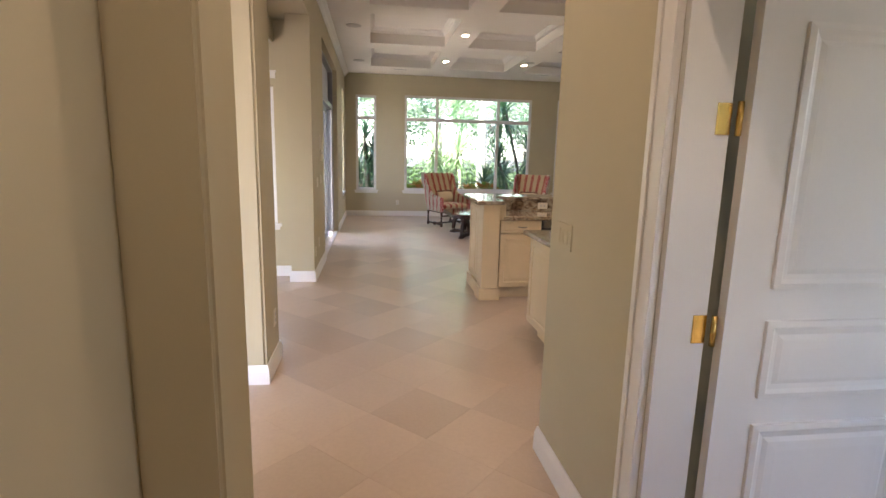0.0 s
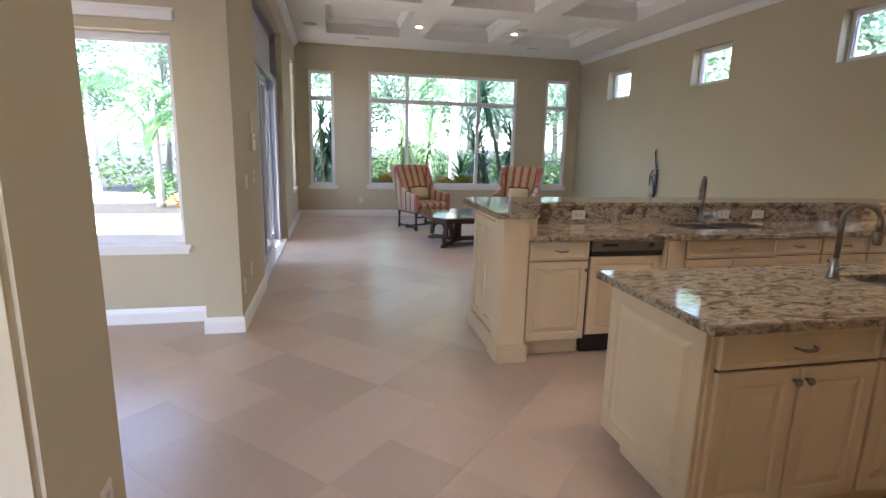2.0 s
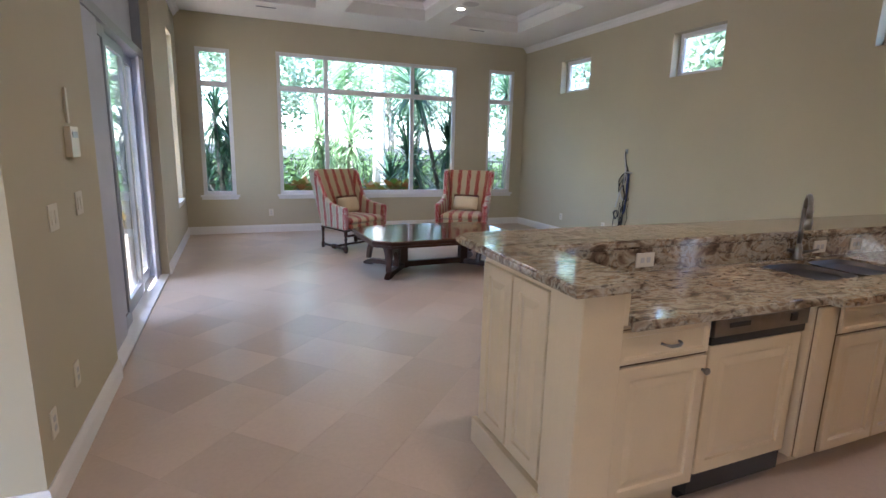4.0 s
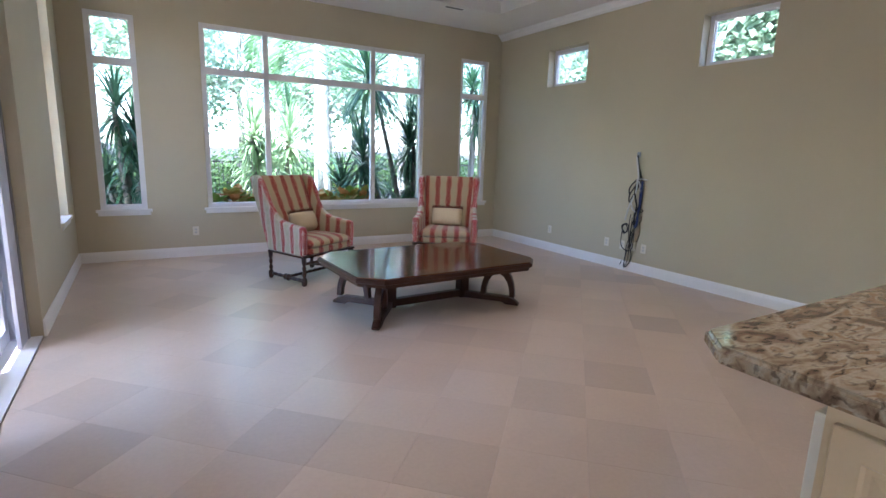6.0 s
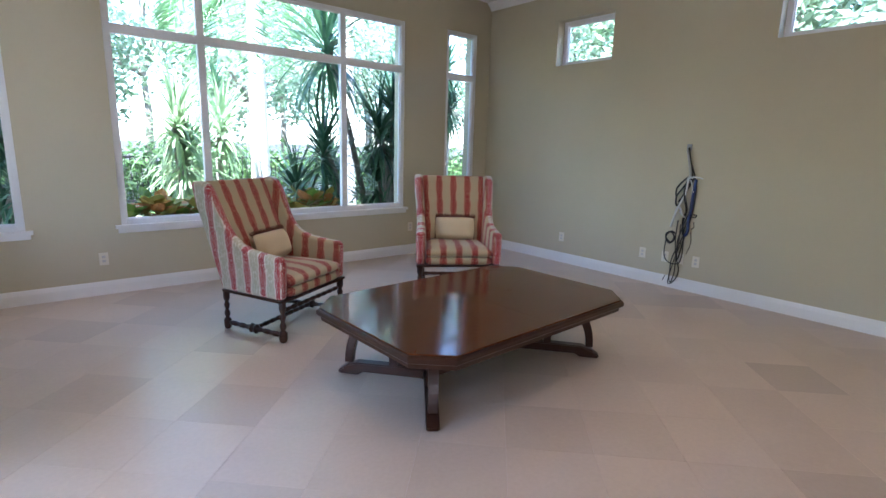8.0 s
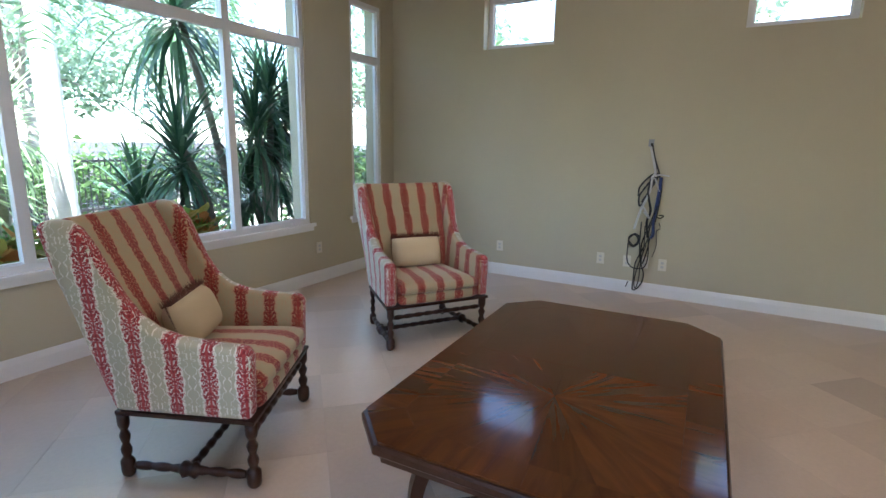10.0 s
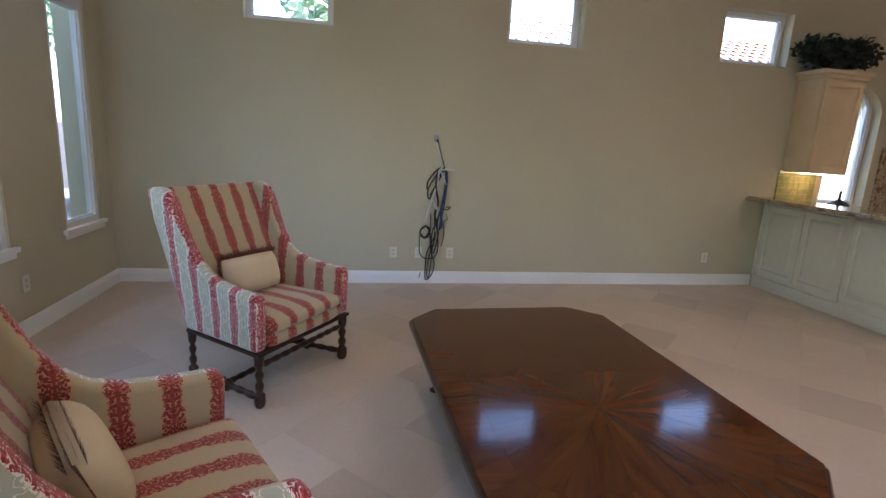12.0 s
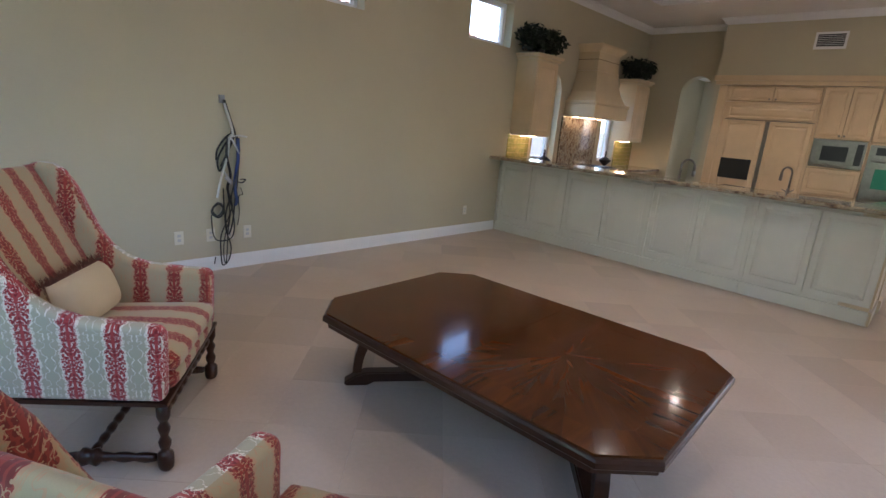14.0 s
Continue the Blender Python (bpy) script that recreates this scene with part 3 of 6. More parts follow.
def arch_infill(name, a0, a1, z1, b0, b1, axis, mat):
    """Fills the top corners of a rectangular opening so that it ends in a half circle."""
    bm = bmesh.new()
    r, c = (a1 - a0) / 2, (a0 + a1) / 2
    pts = [(c + r * math.cos(math.pi * i / 16), z1 - r + r * math.sin(math.pi * i / 16)) for i in range(17)]
    for k, (p, q) in enumerate(zip(pts, pts[1:])):
        for b in (b0, b1):
            f = [(p[0], b, p[1]), (q[0], b, q[1]), (q[0], b, z1), (p[0], b, z1)]
            bm.faces.new([bm.verts.new(v if axis == "x" else (v[1], v[0], v[2])) for v in f])
        f = [(p[0], b0, p[1]), (q[0], b0, q[1]), (q[0], b1, q[1]), (p[0], b1, p[1])]
        bm.faces.new([bm.verts.new(v if axis == "x" else (v[1], v[0], v[2])) for v in f])
    structure(name, bm, mat)


arch_infill("wall_arch", 4.28, 4.86, 2.64, -0.439, -0.201, "x", WALL)
for a, b in ((2.66, 3.30), (0.60, 1.20)):
    arch_infill("wall_arch", a, b, 2.38, XE + 0.001, XE + 0.239, "y", WALL)
    w = window("window_10", -b, -a, 1.0, 2.38, ME, depth=0.12, sill=False, label="arched white kitchen window beside the range hood")
    r, c = (b - a) / 2, (a + b) / 2
    part("arch_frame", tube([(XE + 0.14, c + (r - 0.02) * math.cos(math.pi * i / 16), 2.38 - r + (r - 0.02) * math.sin(math.pi * i / 16)) for i in range(17)], 0.025, 6), FRAME, w)

# sliding glass doors in the west wall
d = tagged(new("door_1"), "grey aluminium sliding glass doors under a screened transom", kind="structure")
y0, y1 = SLIDE[0], SLIDE[1]
part("door_frame", boxes((XW - 0.24, XW - 0.08, y0, y0 + 0.05, 0, 3.1), (XW - 0.24, XW - 0.08, y1 - 0.05, y1, 0, 3.1), (XW - 0.24, XW - 0.08, y0 + 0.05, y1 - 0.05, 2.36, 2.44),
                         (XW - 0.24, XW - 0.08, y0 + 0.05, y1 - 0.05, 3.05, 3.1), bevel=0.003), GREYM, d)
part("door_sill", boxes((XW - 0.275, XW - 0.005, y0 + 0.002, y1 - 0.002, -0.005, 0.012)), FRAME, d)
part("stacked_screen", boxes((XW - 0.11, XW - 0.085, y0 + 0.06, y0 + 0.80, 0.02, 2.35), (XW - 0.14, XW - 0.115, y0 + 0.64, y0 + 1.15, 0.02, 2.35), (XW - 0.11, XW - 0.085, y1 - 0.30, y1 - 0.06, 0.02, 2.35), bevel=0.004), SHADE, d, "pale lavender grey stacked screen panels")
part("transom_screen", boxes((XW - 0.17, XW - 0.165, y0 + 0.05, y1 - 0.05, 2.44, 3.05)), SHADE, d, "pale grey screened transom")
for k, (a, b, dx) in enumerate(((y0 + 0.06, y0 + 1.12, -0.12), (y0 + 1.02, y0 + 2.08, -0.165), (y0 + 1.98, y1 - 0.06, -0.21))):
    leaf = part("sliding_leaf", boxes((XW + dx - 0.02, XW + dx + 0.02, a, a + 0.09, 0.02, 2.35), (XW + dx - 0.02, XW + dx + 0.02, b - 0.09, b, 0.02, 2.35),
                                      (XW + dx - 0.02, XW + dx + 0.02, a + 0.09, b - 0.09, 0.02, 0.13), (XW + dx - 0.02, XW + dx + 0.02, a + 0.09, b - 0.09, 2.26, 2.35), bevel=0.003), GREYM, d)
    g = part("pane", boxes((XW + dx - 0.003, XW + dx + 0.003, a + 0.09, b - 0.09, 0.13, 2.26)), GLASS, leaf)
    g.visible_shadow = False
part("door_handle", tube([(XW - 0.06, y0 + 0.11, 0.95), (XW - 0.045, y0 + 0.11, 0.97), (XW - 0.045, y0 + 0.11, 1.18), (XW - 0.06, y0 + 0.11, 1.2)], 0.008), STEEL, d)


# ---- raised panel joinery ----
def rings_panel(bm, x0, x1, z0, z1, t=0.02, rail=0.055, y=0.0):
    """A raised panel door facing -y with its back at y; t is its thickness."""
    rings = [(0, 0.0), (0, -t + 0.003), (0.003, -t), (rail, -t), (rail + 0.006, -t + 0.009), (rail + 0.016, -t + 0.009), (rail + 0.045, -t + 0.001)]
    loops = []
    for i, q in rings:
        if x1 - x0 < 2 * i + 0.02 or z1 - z0 < 2 * i + 0.02:
            break
        loops.append([bm.verts.new(v) for v in ((x0 + i, y + q, z0 + i), (x1 - i, y + q, z0 + i), (x1 - i, y + q, z1 - i), (x0 + i, y + q, z1 - i))])
    for a, b in zip(loops, loops[1:]):
        for k in range(4):
            bm.faces.new((a[k], a[(k + 1) % 4], b[(k + 1) % 4], b[k]))
    bm.faces.new(loops[0][::-1])
    bm.faces.new(loops[-1])


def door_panel(name, x0, x1, z0, z1, y, parent, m, mat=None, rail=0.055, label=""):
    bm = bmesh.new()
    rings_panel(bm, x0, x1, z0, z1, 0.02, rail, y)
    return part(name, bm, mat or CREAM, parent, label, m=m)


def pull(x, z, y, parent, m, knob=False):
    if knob:
        bm = lathe([(0.006, 0), (0.006, 0.014), (0.014, 0.018), (0.016, 0.026), (0.01, 0.032)], 12)
        part("knob", bm, STEEL, parent, "nickel knob", m=m @ pose(x, y, z, 90, 0, 0), smooth=True)
    else:
        part("pull", tube([(x - 0.045, y, z), (x - 0.04, y - 0.02, z), (x - 0.02, y - 0.028, z - 0.004), (x + 0.02, y - 0.028, z - 0.004), (x + 0.04, y - 0.02, z), (x + 0.045, y, z)], [0.006, 0.005, 0.007, 0.007, 0.005, 0.006]), STEEL, parent, "nickel pull", m=m, smooth=True)


def cabinet(name, x0, x1, z0, z1, y, depth, m, layout, label, mat=None, group="", knobs=True):
    """A cabinet unit: carcass behind y, and fronts (kind, x0, x1, z0, z1, pull x, pull z) on it."""
    mat = mat or CREAM
    c = thing(name, label, "cabinet", group=group)
    part("body", boxes((x0, x1, y, y + depth, z0, z1)), mat, c, m=m)
    for kind, a, b, e, f, px, pz in layout:
        q = door_panel(kind, a, b, e, f, y - 0.001, c, m, mat, rail=0.05 if f - e > 0.25 else 0.02)
        part("joint", boxes(*frame_bars(a - 0.004, b + 0.004, e - 0.004, f + 0.004, 0.004, y - 0.004, y - 0.0005)), GLAZE, c, "dark joint round a cabinet front", m=m)
        if px is not None:
            pull(px, pz, y - 0.021, q, m, knob=(kind == "door"))
    return c


I = Matrix.Identity(4)
# peninsula, kitchen side
for a, b, lay, y, lab in (
    (1.39, 1.855, [("drawer", 1.40, 1.85, 0.735, 0.865, 1.64, 0.80), ("door", 1.40, 1.85, 0.14, 0.72, 1.83, 0.66)], 3.24, "cream glazed base cabinet with one drawer and one door"),
    (2.455, 2.60, [("pilaster", 2.47, 2.59, 0.14, 0.865, None, 0)], 3.20, "narrow cream pilaster beside the dishwasher"),
    (2.60, 3.42, [("drawer_front", 2.615, 3.405, 0.735, 0.865, None, 0), ("door", 2.615, 3.005, 0.14, 0.72, 2.985, 0.66), ("door", 3.015, 3.405, 0.14, 0.72, 3.035, 0.66)], 3.19, "cream glazed sink base cabinet with a carved false drawer"),
    (3.42, 3.88, [("drawer", 3.43, 3.87, 0.735, 0.865, 3.65, 0.80), ("drawer", 3.43, 3.87, 0.44, 0.72, 3.65, 0.60), ("drawer", 3.43, 3.87, 0.14, 0.425, 3.65, 0.32)], 3.24, "cream glazed cabinet of three drawers"),
    (3.88, 4.34, [("drawer", 3.89, 4.33, 0.735, 0.865, 4.11, 0.80), ("drawer", 3.89, 4.33, 0.44, 0.72, 4.11, 0.60), ("drawer", 3.89, 4.33, 0.14, 0.425, 4.11, 0.32)], 3.24, "cream glazed cabinet of three drawers"),
    (4.34, 4.98, [("drawer", 4.35, 4.97, 0.735, 0.865, 4.66, 0.80), ("door", 4.35, 4.655, 0.14, 0.72, 4.63, 0.66), ("door", 4.665, 4.97, 0.14, 0.72, 4.69, 0.66)], 3.24, "cream glazed base cabinet with two doors")):
    cabinet("base_cabinet", a, b, 0.13, 0.873, y, 3.80 - y, I, lay, lab, group="peninsula cabinets")
    structure("toe_kick", boxes((a, b, 3.31, 3.33, 0, 0.13)), CREAM)
q = bpy.data.objects["drawer_front"]
for s in (-1, 1):
    part("carved_scroll", tube([(3.01 + s * (0.005 + 0.022 * i), 3.165 - 0.004, 0.80 + 0.016 * math.sin(i * 1.25) * (1 - i / 11)) for i in range(10)], [0.009 - 0.0006 * i for i in range(10)], 6), CREAM, q, smooth=True)
part("carved_flower", lathe([(0.004, -0.012), (0.018, -0.008), (0.022, 0), (0.012, 0.006)], 10), CREAM, q, m=pose(3.01, 3.163, 0.80, 90, 0, 0), smooth=True)

dw = thing("dishwasher", "panel-ready dishwasher with a steel control strip and cream door", "dishwasher")
part("body", boxes((1.865, 2.45, 3.25, 3.80, 0.05, 0.87)), BLACK, dw)
part("control_strip", boxes((1.87, 2.445, 3.215, 3.25, 0.79, 0.866), bevel=0.004), STEEL, dw, "brushed steel control strip")
part("handle_recess", boxes((1.95, 2.07, 3.212, 3.216, 0.825, 0.845)), BLACK, dw)
part("latch", boxes((2.32, 2.36, 3.209, 3.216, 0.815, 0.85)), BLACK, dw)
part("vent_band", boxes((1.87, 2.445, 3.225, 3.25, 0.752, 0.788)), BLACK, dw)
door_panel("door", 1.875, 2.44, 0.16, 0.748, 3.25, dw, I)
part("kick_plate", boxes((1.875, 2.44, 3.30, 3.33, 0.0, 0.13)), BLACK, dw)

# peninsula: end column, west panel, bar back
pn = thing("peninsula_end", "cream raised-panel peninsula end with a square column", "cabinet")
part("column", boxes((1.20, 1.385, 3.20, 3.40, 0.0, 1.035), bevel=0.006), CREAM, pn)
part("plinth", boxes((1.175, 1.405, 3.175, 3.405, 0.0, 0.13), bevel=0.006), CREAM, pn)
part("body", boxes((1.23, 1.46, 3.40, 4.00, 0.0, 1.035), (1.386, 1.46, 3.26, 3.40, 0.87, 1.035)), CREAM, pn)
MWE = pose(1.23, 0, 0, 0, 0, -90)
door_panel("panel", -3.70, -3.43, 0.16, 0.98, 0, pn, MWE)
door_panel("panel", -3.98, -3.71, 0.16, 0.98, 0, pn, MWE)
part("base_rail", boxes((1.20, 1.23, 3.405, 4.035, 0.0, 0.135), bevel=0.004), CREAM, pn)
MS = pose(0, 4.00, 0, 0, 0, 180)
xs = [1.21, 2.298, 3.367, 4.51, 5.60]
for k, (a, b) in enumerate(zip(xs, xs[1:])):
    c = thing("bar_panel_bay", "pale cream bay of two raised panels under the granite bar", "cabinet", group="bar back panels")
    part("body", boxes((a + (0.23 if k == 0 else 0.001), b - 0.001, 3.85, 4.00, 0.0, 1.035)), PALE, c)
    mid = (a + b) / 2
    for u, v in ((a + 0.02, mid - 0.005), (mid + 0.005, b - 0.02)):
        door_panel("panel", -v, -u, 0.17, 0.985, 0, c, MS, PALE)
    part("stile", boxes((b - 0.018, b + 0.016, 4.001, 4.032, 0.135, 1.03), bevel=0.005), PALE, c)
    part("base_rail", boxes((a + 0.001, b - 0.001, 4.001, 4.035, 0.0, 0.13), bevel=0.004), PALE, c)


def slab(name, outline, z0, z1, mat, label, category="worktop", holes=()):
    """A slab of an outline with an eased edge."""
    bm = bmesh.new()
    f = bm.faces.new([bm.verts.new((x, y, z0)) for x, y in outline])
    ext = bmesh.ops.extrude_face_region(bm, geom=[f])
    bmesh.ops.translate(bm, vec=(0, 0, z1 - z0), verts=[v for v in ext["geom"] if isinstance(v, bmesh.types.BMVert)])
    bmesh.ops.bevel(bm, geom=[e for e in bm.edges if abs(e.verts[0].co.z - e.verts[1].co.z) < 1e-6], offset=0.010, segments=3, affect="EDGES")
    ob = part(name, bm, mat)
    return ob


BAR = thing("granite_bar", "polished brown granite bar along the peninsula", "bar")
slab("bar_top", [(1.125, 3.15), (1.43, 3.15), (1.46, 3.81), (5.615, 3.81), (5.615, 4.29), (1.24, 4.275), (1.15, 4.19)], 1.036, 1.078, GRANITE, "").parent = BAR


def sink(x0, x1, y0, y1, z, double=True):
    s = thing("sink", "undermounted double steel sink" if double else "small round steel prep sink", "sink")
    xs = [x0, (x0 + x1) / 2 - 0.012, (x0 + x1) / 2 + 0.012, x1] if double else [x0, x1]
    for a, b in ((xs[0], xs[1]), (xs[2], xs[3])) if double else ((x0, x1),):
        bm = bmesh.new()
        n = 24
        rings = []
        # only 28 mm deep; the dark steel stands in for depth
        for k, (ins, dz) in enumerate(((0.0, 0.0), (0.006, -0.004), (0.012, -0.022), (0.03, -0.0265), (0.12, -0.028))):
            ring = []
            for i in range(n):
                t = 2 * math.pi * i / n
                e = 0.45 if double else 1.0
                cx, cy = math.cos(t), math.sin(t)
                ring.append(bm.verts.new(((a + b) / 2 + math.copysign(abs(cx) ** e, cx) * max((b - a) / 2 - ins, 0.02), (y0 + y1) / 2 + math.copysign(abs(cy) ** e, cy) * max((y1 - y0) / 2 - ins, 0.02), z + dz)))
            rings.append(ring)
        for p, q in zip(rings, rings[1:]):
            for i in range(n):
                bm.faces.new((p[i], p[(i + 1) % n], q[(i + 1) % n], q[i]))
        bm.faces.new(rings[-1])
        part("basin", bm, SINKM, s, smooth=True)
    return s


def counter_with_hole(name, X, Y, hx, hy, z0, z1, label):
    """A granite worktop of rectangles round a sink cut-out; X and Y are its outer edges."""
    bm = boxes((X[0], hx[0], Y[0], Y[1], z0, z1), (hx[1], X[1], Y[0], Y[1], z0, z1), (hx[0], hx[1], Y[0], hy[0], z0, z1), (hx[0], hx[1], hy[1], Y[1], z0, z1))
    bmesh.ops.remove_doubles(bm, verts=bm.verts, dist=1e-5)
    return tagged(part(name, bm, GRANITE), label, "worktop")


w = counter_with_hole("worktop", (1.46, 5.615), (3.20, 3.808), (2.78, 3.58), (3.38, 3.76), 0.875, 0.915, "polished brown granite kitchen worktop with a sink cut out")
part("front_edge", boxes((1.42, 2.52, 3.188, 3.204, 0.876, 0.9149), (2.52, 3.46, 3.13, 3.204, 0.876, 0.9149), (3.46, 5.0, 3.188, 3.204, 0.876, 0.9149), bevel=0.006), GRANITE, w)
part("backsplash", boxes((1.46, 5.615, 3.812, 3.835, 0.915, 1.035)), GRANITE, w)
part("support_wall", boxes((1.46, 5.615, 3.836, 3.849, 0.0, 1.035)), PALE, w)
sink(2.79, 3.57, 3.39, 3.75, 0.905)

# island
isl = thing("kitchen_island", "cream glazed kitchen island with a raised-panel end", "kitchen island")
part("body", boxes((1.40, 3.30, 1.46, 2.13, 0.12, 0.873)), CREAM, isl)
part("toe_kick", boxes((1.47, 3.24, 1.53, 2.06, 0.0, 0.12)), CREAM, isl)
MIW = pose(1.40, 0, 0, 0, 0, -90)
door_panel("end_panel", -2.115, -1.475, 0.13, 0.865, 0, isl, MIW, rail=0.06)
for a in (1.41, 2.155):
    q = door_panel("drawer", a + 0.01, a + 0.735, 0.725, 0.865, 1.459, isl, I, rail=0.02)
    pull(a + 0.37, 0.795, 1.438, q, I)
    for u, v, px in ((a + 0.01, a + 0.368, a + 0.345), (a + 0.376, a + 0.735, a + 0.40)):
        q = door_panel("door", u, v, 0.135, 0.712, 1.459, isl, I)
        pull(px, 0.665, 1.438, q, I, True)
    part("joint", boxes((a + 0.005, a + 0.74, 1.4535, 1.4585, 0.7125, 0.7245), (a + 0.369, a + 0.375, 1.4535, 1.4585, 0.135, 0.712)), GLAZE, isl, "dark joint between island fronts")
w = counter_with_hole("worktop", (1.345, 3.36), (1.40, 2.20), (2.52, 2.84), (1.66, 1.96), 0.874, 0.914, "polished brown granite island worktop with a round sink")
sink(2.515, 2.845, 1.65, 1.97, 0.904, False)
part("edge", boxes((1.338, 3.366, 1.393, 1.401, 0.877, 0.911), (1.338, 1.346, 1.401, 2.207, 0.877, 0.911), (1.346, 3.366, 2.199, 2.207, 0.877, 0.911), bevel=0.003), GRANITE, w)


def faucet(x, y, z, h, ang, label):
    f = thing("faucet", label, "faucet", pose(x, y, z, 0, 0, ang))
    part("base", lathe([(0.03, 0), (0.03, 0.01), (0.022, 0.03), (0.024, 0.06), (0.018, 0.08), (0.014, 0.10)]), STEEL, f, smooth=True)
    r = 0.075
    part("spout", tube([(0, 0, 0.08), (0, 0, h - r)] + [(0, -r + r * math.cos(radians(a)), h - r + r * math.sin(radians(a))) for a in range(0, 181, 15)] + [(0, -2 * r, h - r - 0.05)], [0.013] * 14 + [0.017] * 2, 12), STEEL, f, smooth=True)
    part("spray_head", lathe([(0.014, 0), (0.020, -0.01), (0.021, -0.06), (0.015, -0.07)], 12), STEEL, f, m=pose(0, -2 * r, h - r - 0.04), smooth=True)
    for s in (-1, 1):
        part("handle", tube([(0.015 * s, 0, 0.045), (0.05 * s, 0, 0.055), (0.10 * s, -0.005, 0.075)], [0.012, 0.009, 0.006]), STEEL, f, smooth=True)


faucet(3.19, 3.775, 0.915, 0.385, -48, "brushed nickel gooseneck faucet behind the double sink")
faucet(2.44, 1.92, 0.914, 0.36, 60, "brushed nickel gooseneck faucet on the island")


def plate(kind, m, w=0.075, h=0.118, slots=2, label="ivory wall outlet plate", category="outlet", mat=None):
    """A wall plate facing -y at the pose m."""
    t = thing(kind, label, category, m)
    part("plate", boxes((-w / 2, w / 2, -0.007, -0.0005, -h / 2, h / 2), bevel=0.003), mat or PLATE, t)
    n = max(1, round(w / 0.075))
    for i in range(n):
        cx = (i - (n - 1) / 2) * 0.045
        if kind == "outlet":
            for dz in (-0.02, 0.02):
                part("socket", boxes((cx - 0.014, cx + 0.014, -0.0095, -0.0072, dz - 0.012, dz + 0.012), bevel=0.002), GREYPLATE, t)
        else:
            part("rocker", boxes((cx - 0.016, cx + 0.016, -0.0105, -0.0072, -0.032, 0.032), bevel=0.002), mat or PLATE, t)
    return t


def on_east(y, z):
    return pose(XE, y, z, 0, 0, -90)


def on_west(y, z):
    return pose(XW, y, z, 0, 0, 90)


for y, z in ((8.44, 0.335), (8.17, 0.335), (8.00, 0.34), (7.83, 0.335), (9.60, 0.34), (4.74, 0.33)):
    plate("outlet", on_east(y - 0.03, z), label="white outlet plate low on the tan wall")
for x, z in ((0.66, 0.345), (4.22, 0.38)):
    plate("outlet", pose(x, YN, z), label="white outlet plate under the north windows")
for y, z in ((4.25, 0.34), (4.62, 0.40)):
    plate("outlet", on_west(y, z), label="ivory outlet plate low beside the sliding doors")
plate("switch", on_west(4.56, 1.17), 0.12, label="two-gang ivory light switch beside the sliding doors", category="light switch")
plate("switch", on_west(4.98, 1.19), 0.12, label="two-gang ivory light switch beside the sliding doors", category="light switch")
plate("switch", pose(0.915, 0.185, 1.175, 0, 0, -90), 0.19, label="four-gang tan light switch at the kitchen entrance", category="light switch", mat=WALL)
plate("outlet", pose(-0.65, 1.60, 0.36, 0, 0, 90), label="tan outlet plate on the pillar")
for x in (2.05, 3.44, 3.80):
    plate("outlet", pose(x, 3.812, 0.975, 0, 90, 0), label="ivory outlet plate set in the granite backsplash")
th = thing("thermostat", "ivory thermostat with a keypad", "thermostat", on_west(4.94, 1.50))
part("case", boxes((-0.07, 0.07, -0.03, -0.0005, -0.075, 0.075), bevel=0.006), PLATE, th)
part("screen", boxes((-0.045, 0.045, -0.0325, -0.0305, 0.02, 0.05)), GREYM, th)
part("upright_cover", boxes((-0.015, 0.015, -0.012, -0.0005, 0.09, 0.26), bevel=0.003), PLATE, th)

# ---- kitchen: range wall and tall cabinets ----
MKE = pose(XE, 0, 0, 0, 0, -90)      # local x = -world y, local y = into the room is negative
rc = thing("range_counter", "granite worktop over cream cabinets along the kitchen's outer wall", "worktop")
part("top", boxes((4.98, 5.615, -0.18, 2.95, 0.875, 0.915)), GRANITE, rc)
part("cabinets", boxes((5.03, 5.615, -0.18, 2.95, 0.0, 0.874)), CREAM, rc)
part("cooktop", boxes((5.06, 5.55, 1.43, 2.43, 0.9155, 0.93), bevel=0.004), BLACK, rc)
for y in (1.58, 1.93, 2.28):
    part("grate", boxes((5.1, 5.5, y - 0.13, y + 0.13, 0.931, 0.955), bevel=0.008), IRON, rc)
sp = thing("range_backsplash", "brown granite slab behind the range", "backsplash")
part("slab", boxes((5.595, 5.618, 1.38, 2.55, 0.916, 1.73)), GRANITE, sp)
for a, b in ((3.40, 3.92), (-0.16, 0.57)):
    t = thing("tile_backsplash", "gold green glass mosaic backsplash under a wall cabinet", "backsplash")
    part("tiles", boxes(*[(5.604, 5.617, a + i * (b - a) / 7 + 0.002, a + (i + 1) * (b - a) / 7 - 0.002, 0.918 + j * 0.07, 0.918 + j * 0.07 + 0.066) for i in range(7) for j in range(7)]), MOSAIC, t)

hd = thing("range_hood", "cream plaster range hood with a flared skirt", "range hood")


def hood(sections):
    """A box flaring by sections of (z, half width, depth)."""
    bm = bmesh.new()
    rings = [[bm.verts.new(v) for v in ((-w, 0, z), (-w, -d, z), (w, -d, z), (w, 0, z))] for z, w, d in sections]
    for a, b in zip(rings, rings[1:]):
        for i in range(4):
            bm.faces.new((a[i], a[(i + 1) % 4], b[(i + 1) % 4], b[i]))
    bm.faces.new(rings[0][::-1])
    bm.faces.new(rings[-1])
    return bm


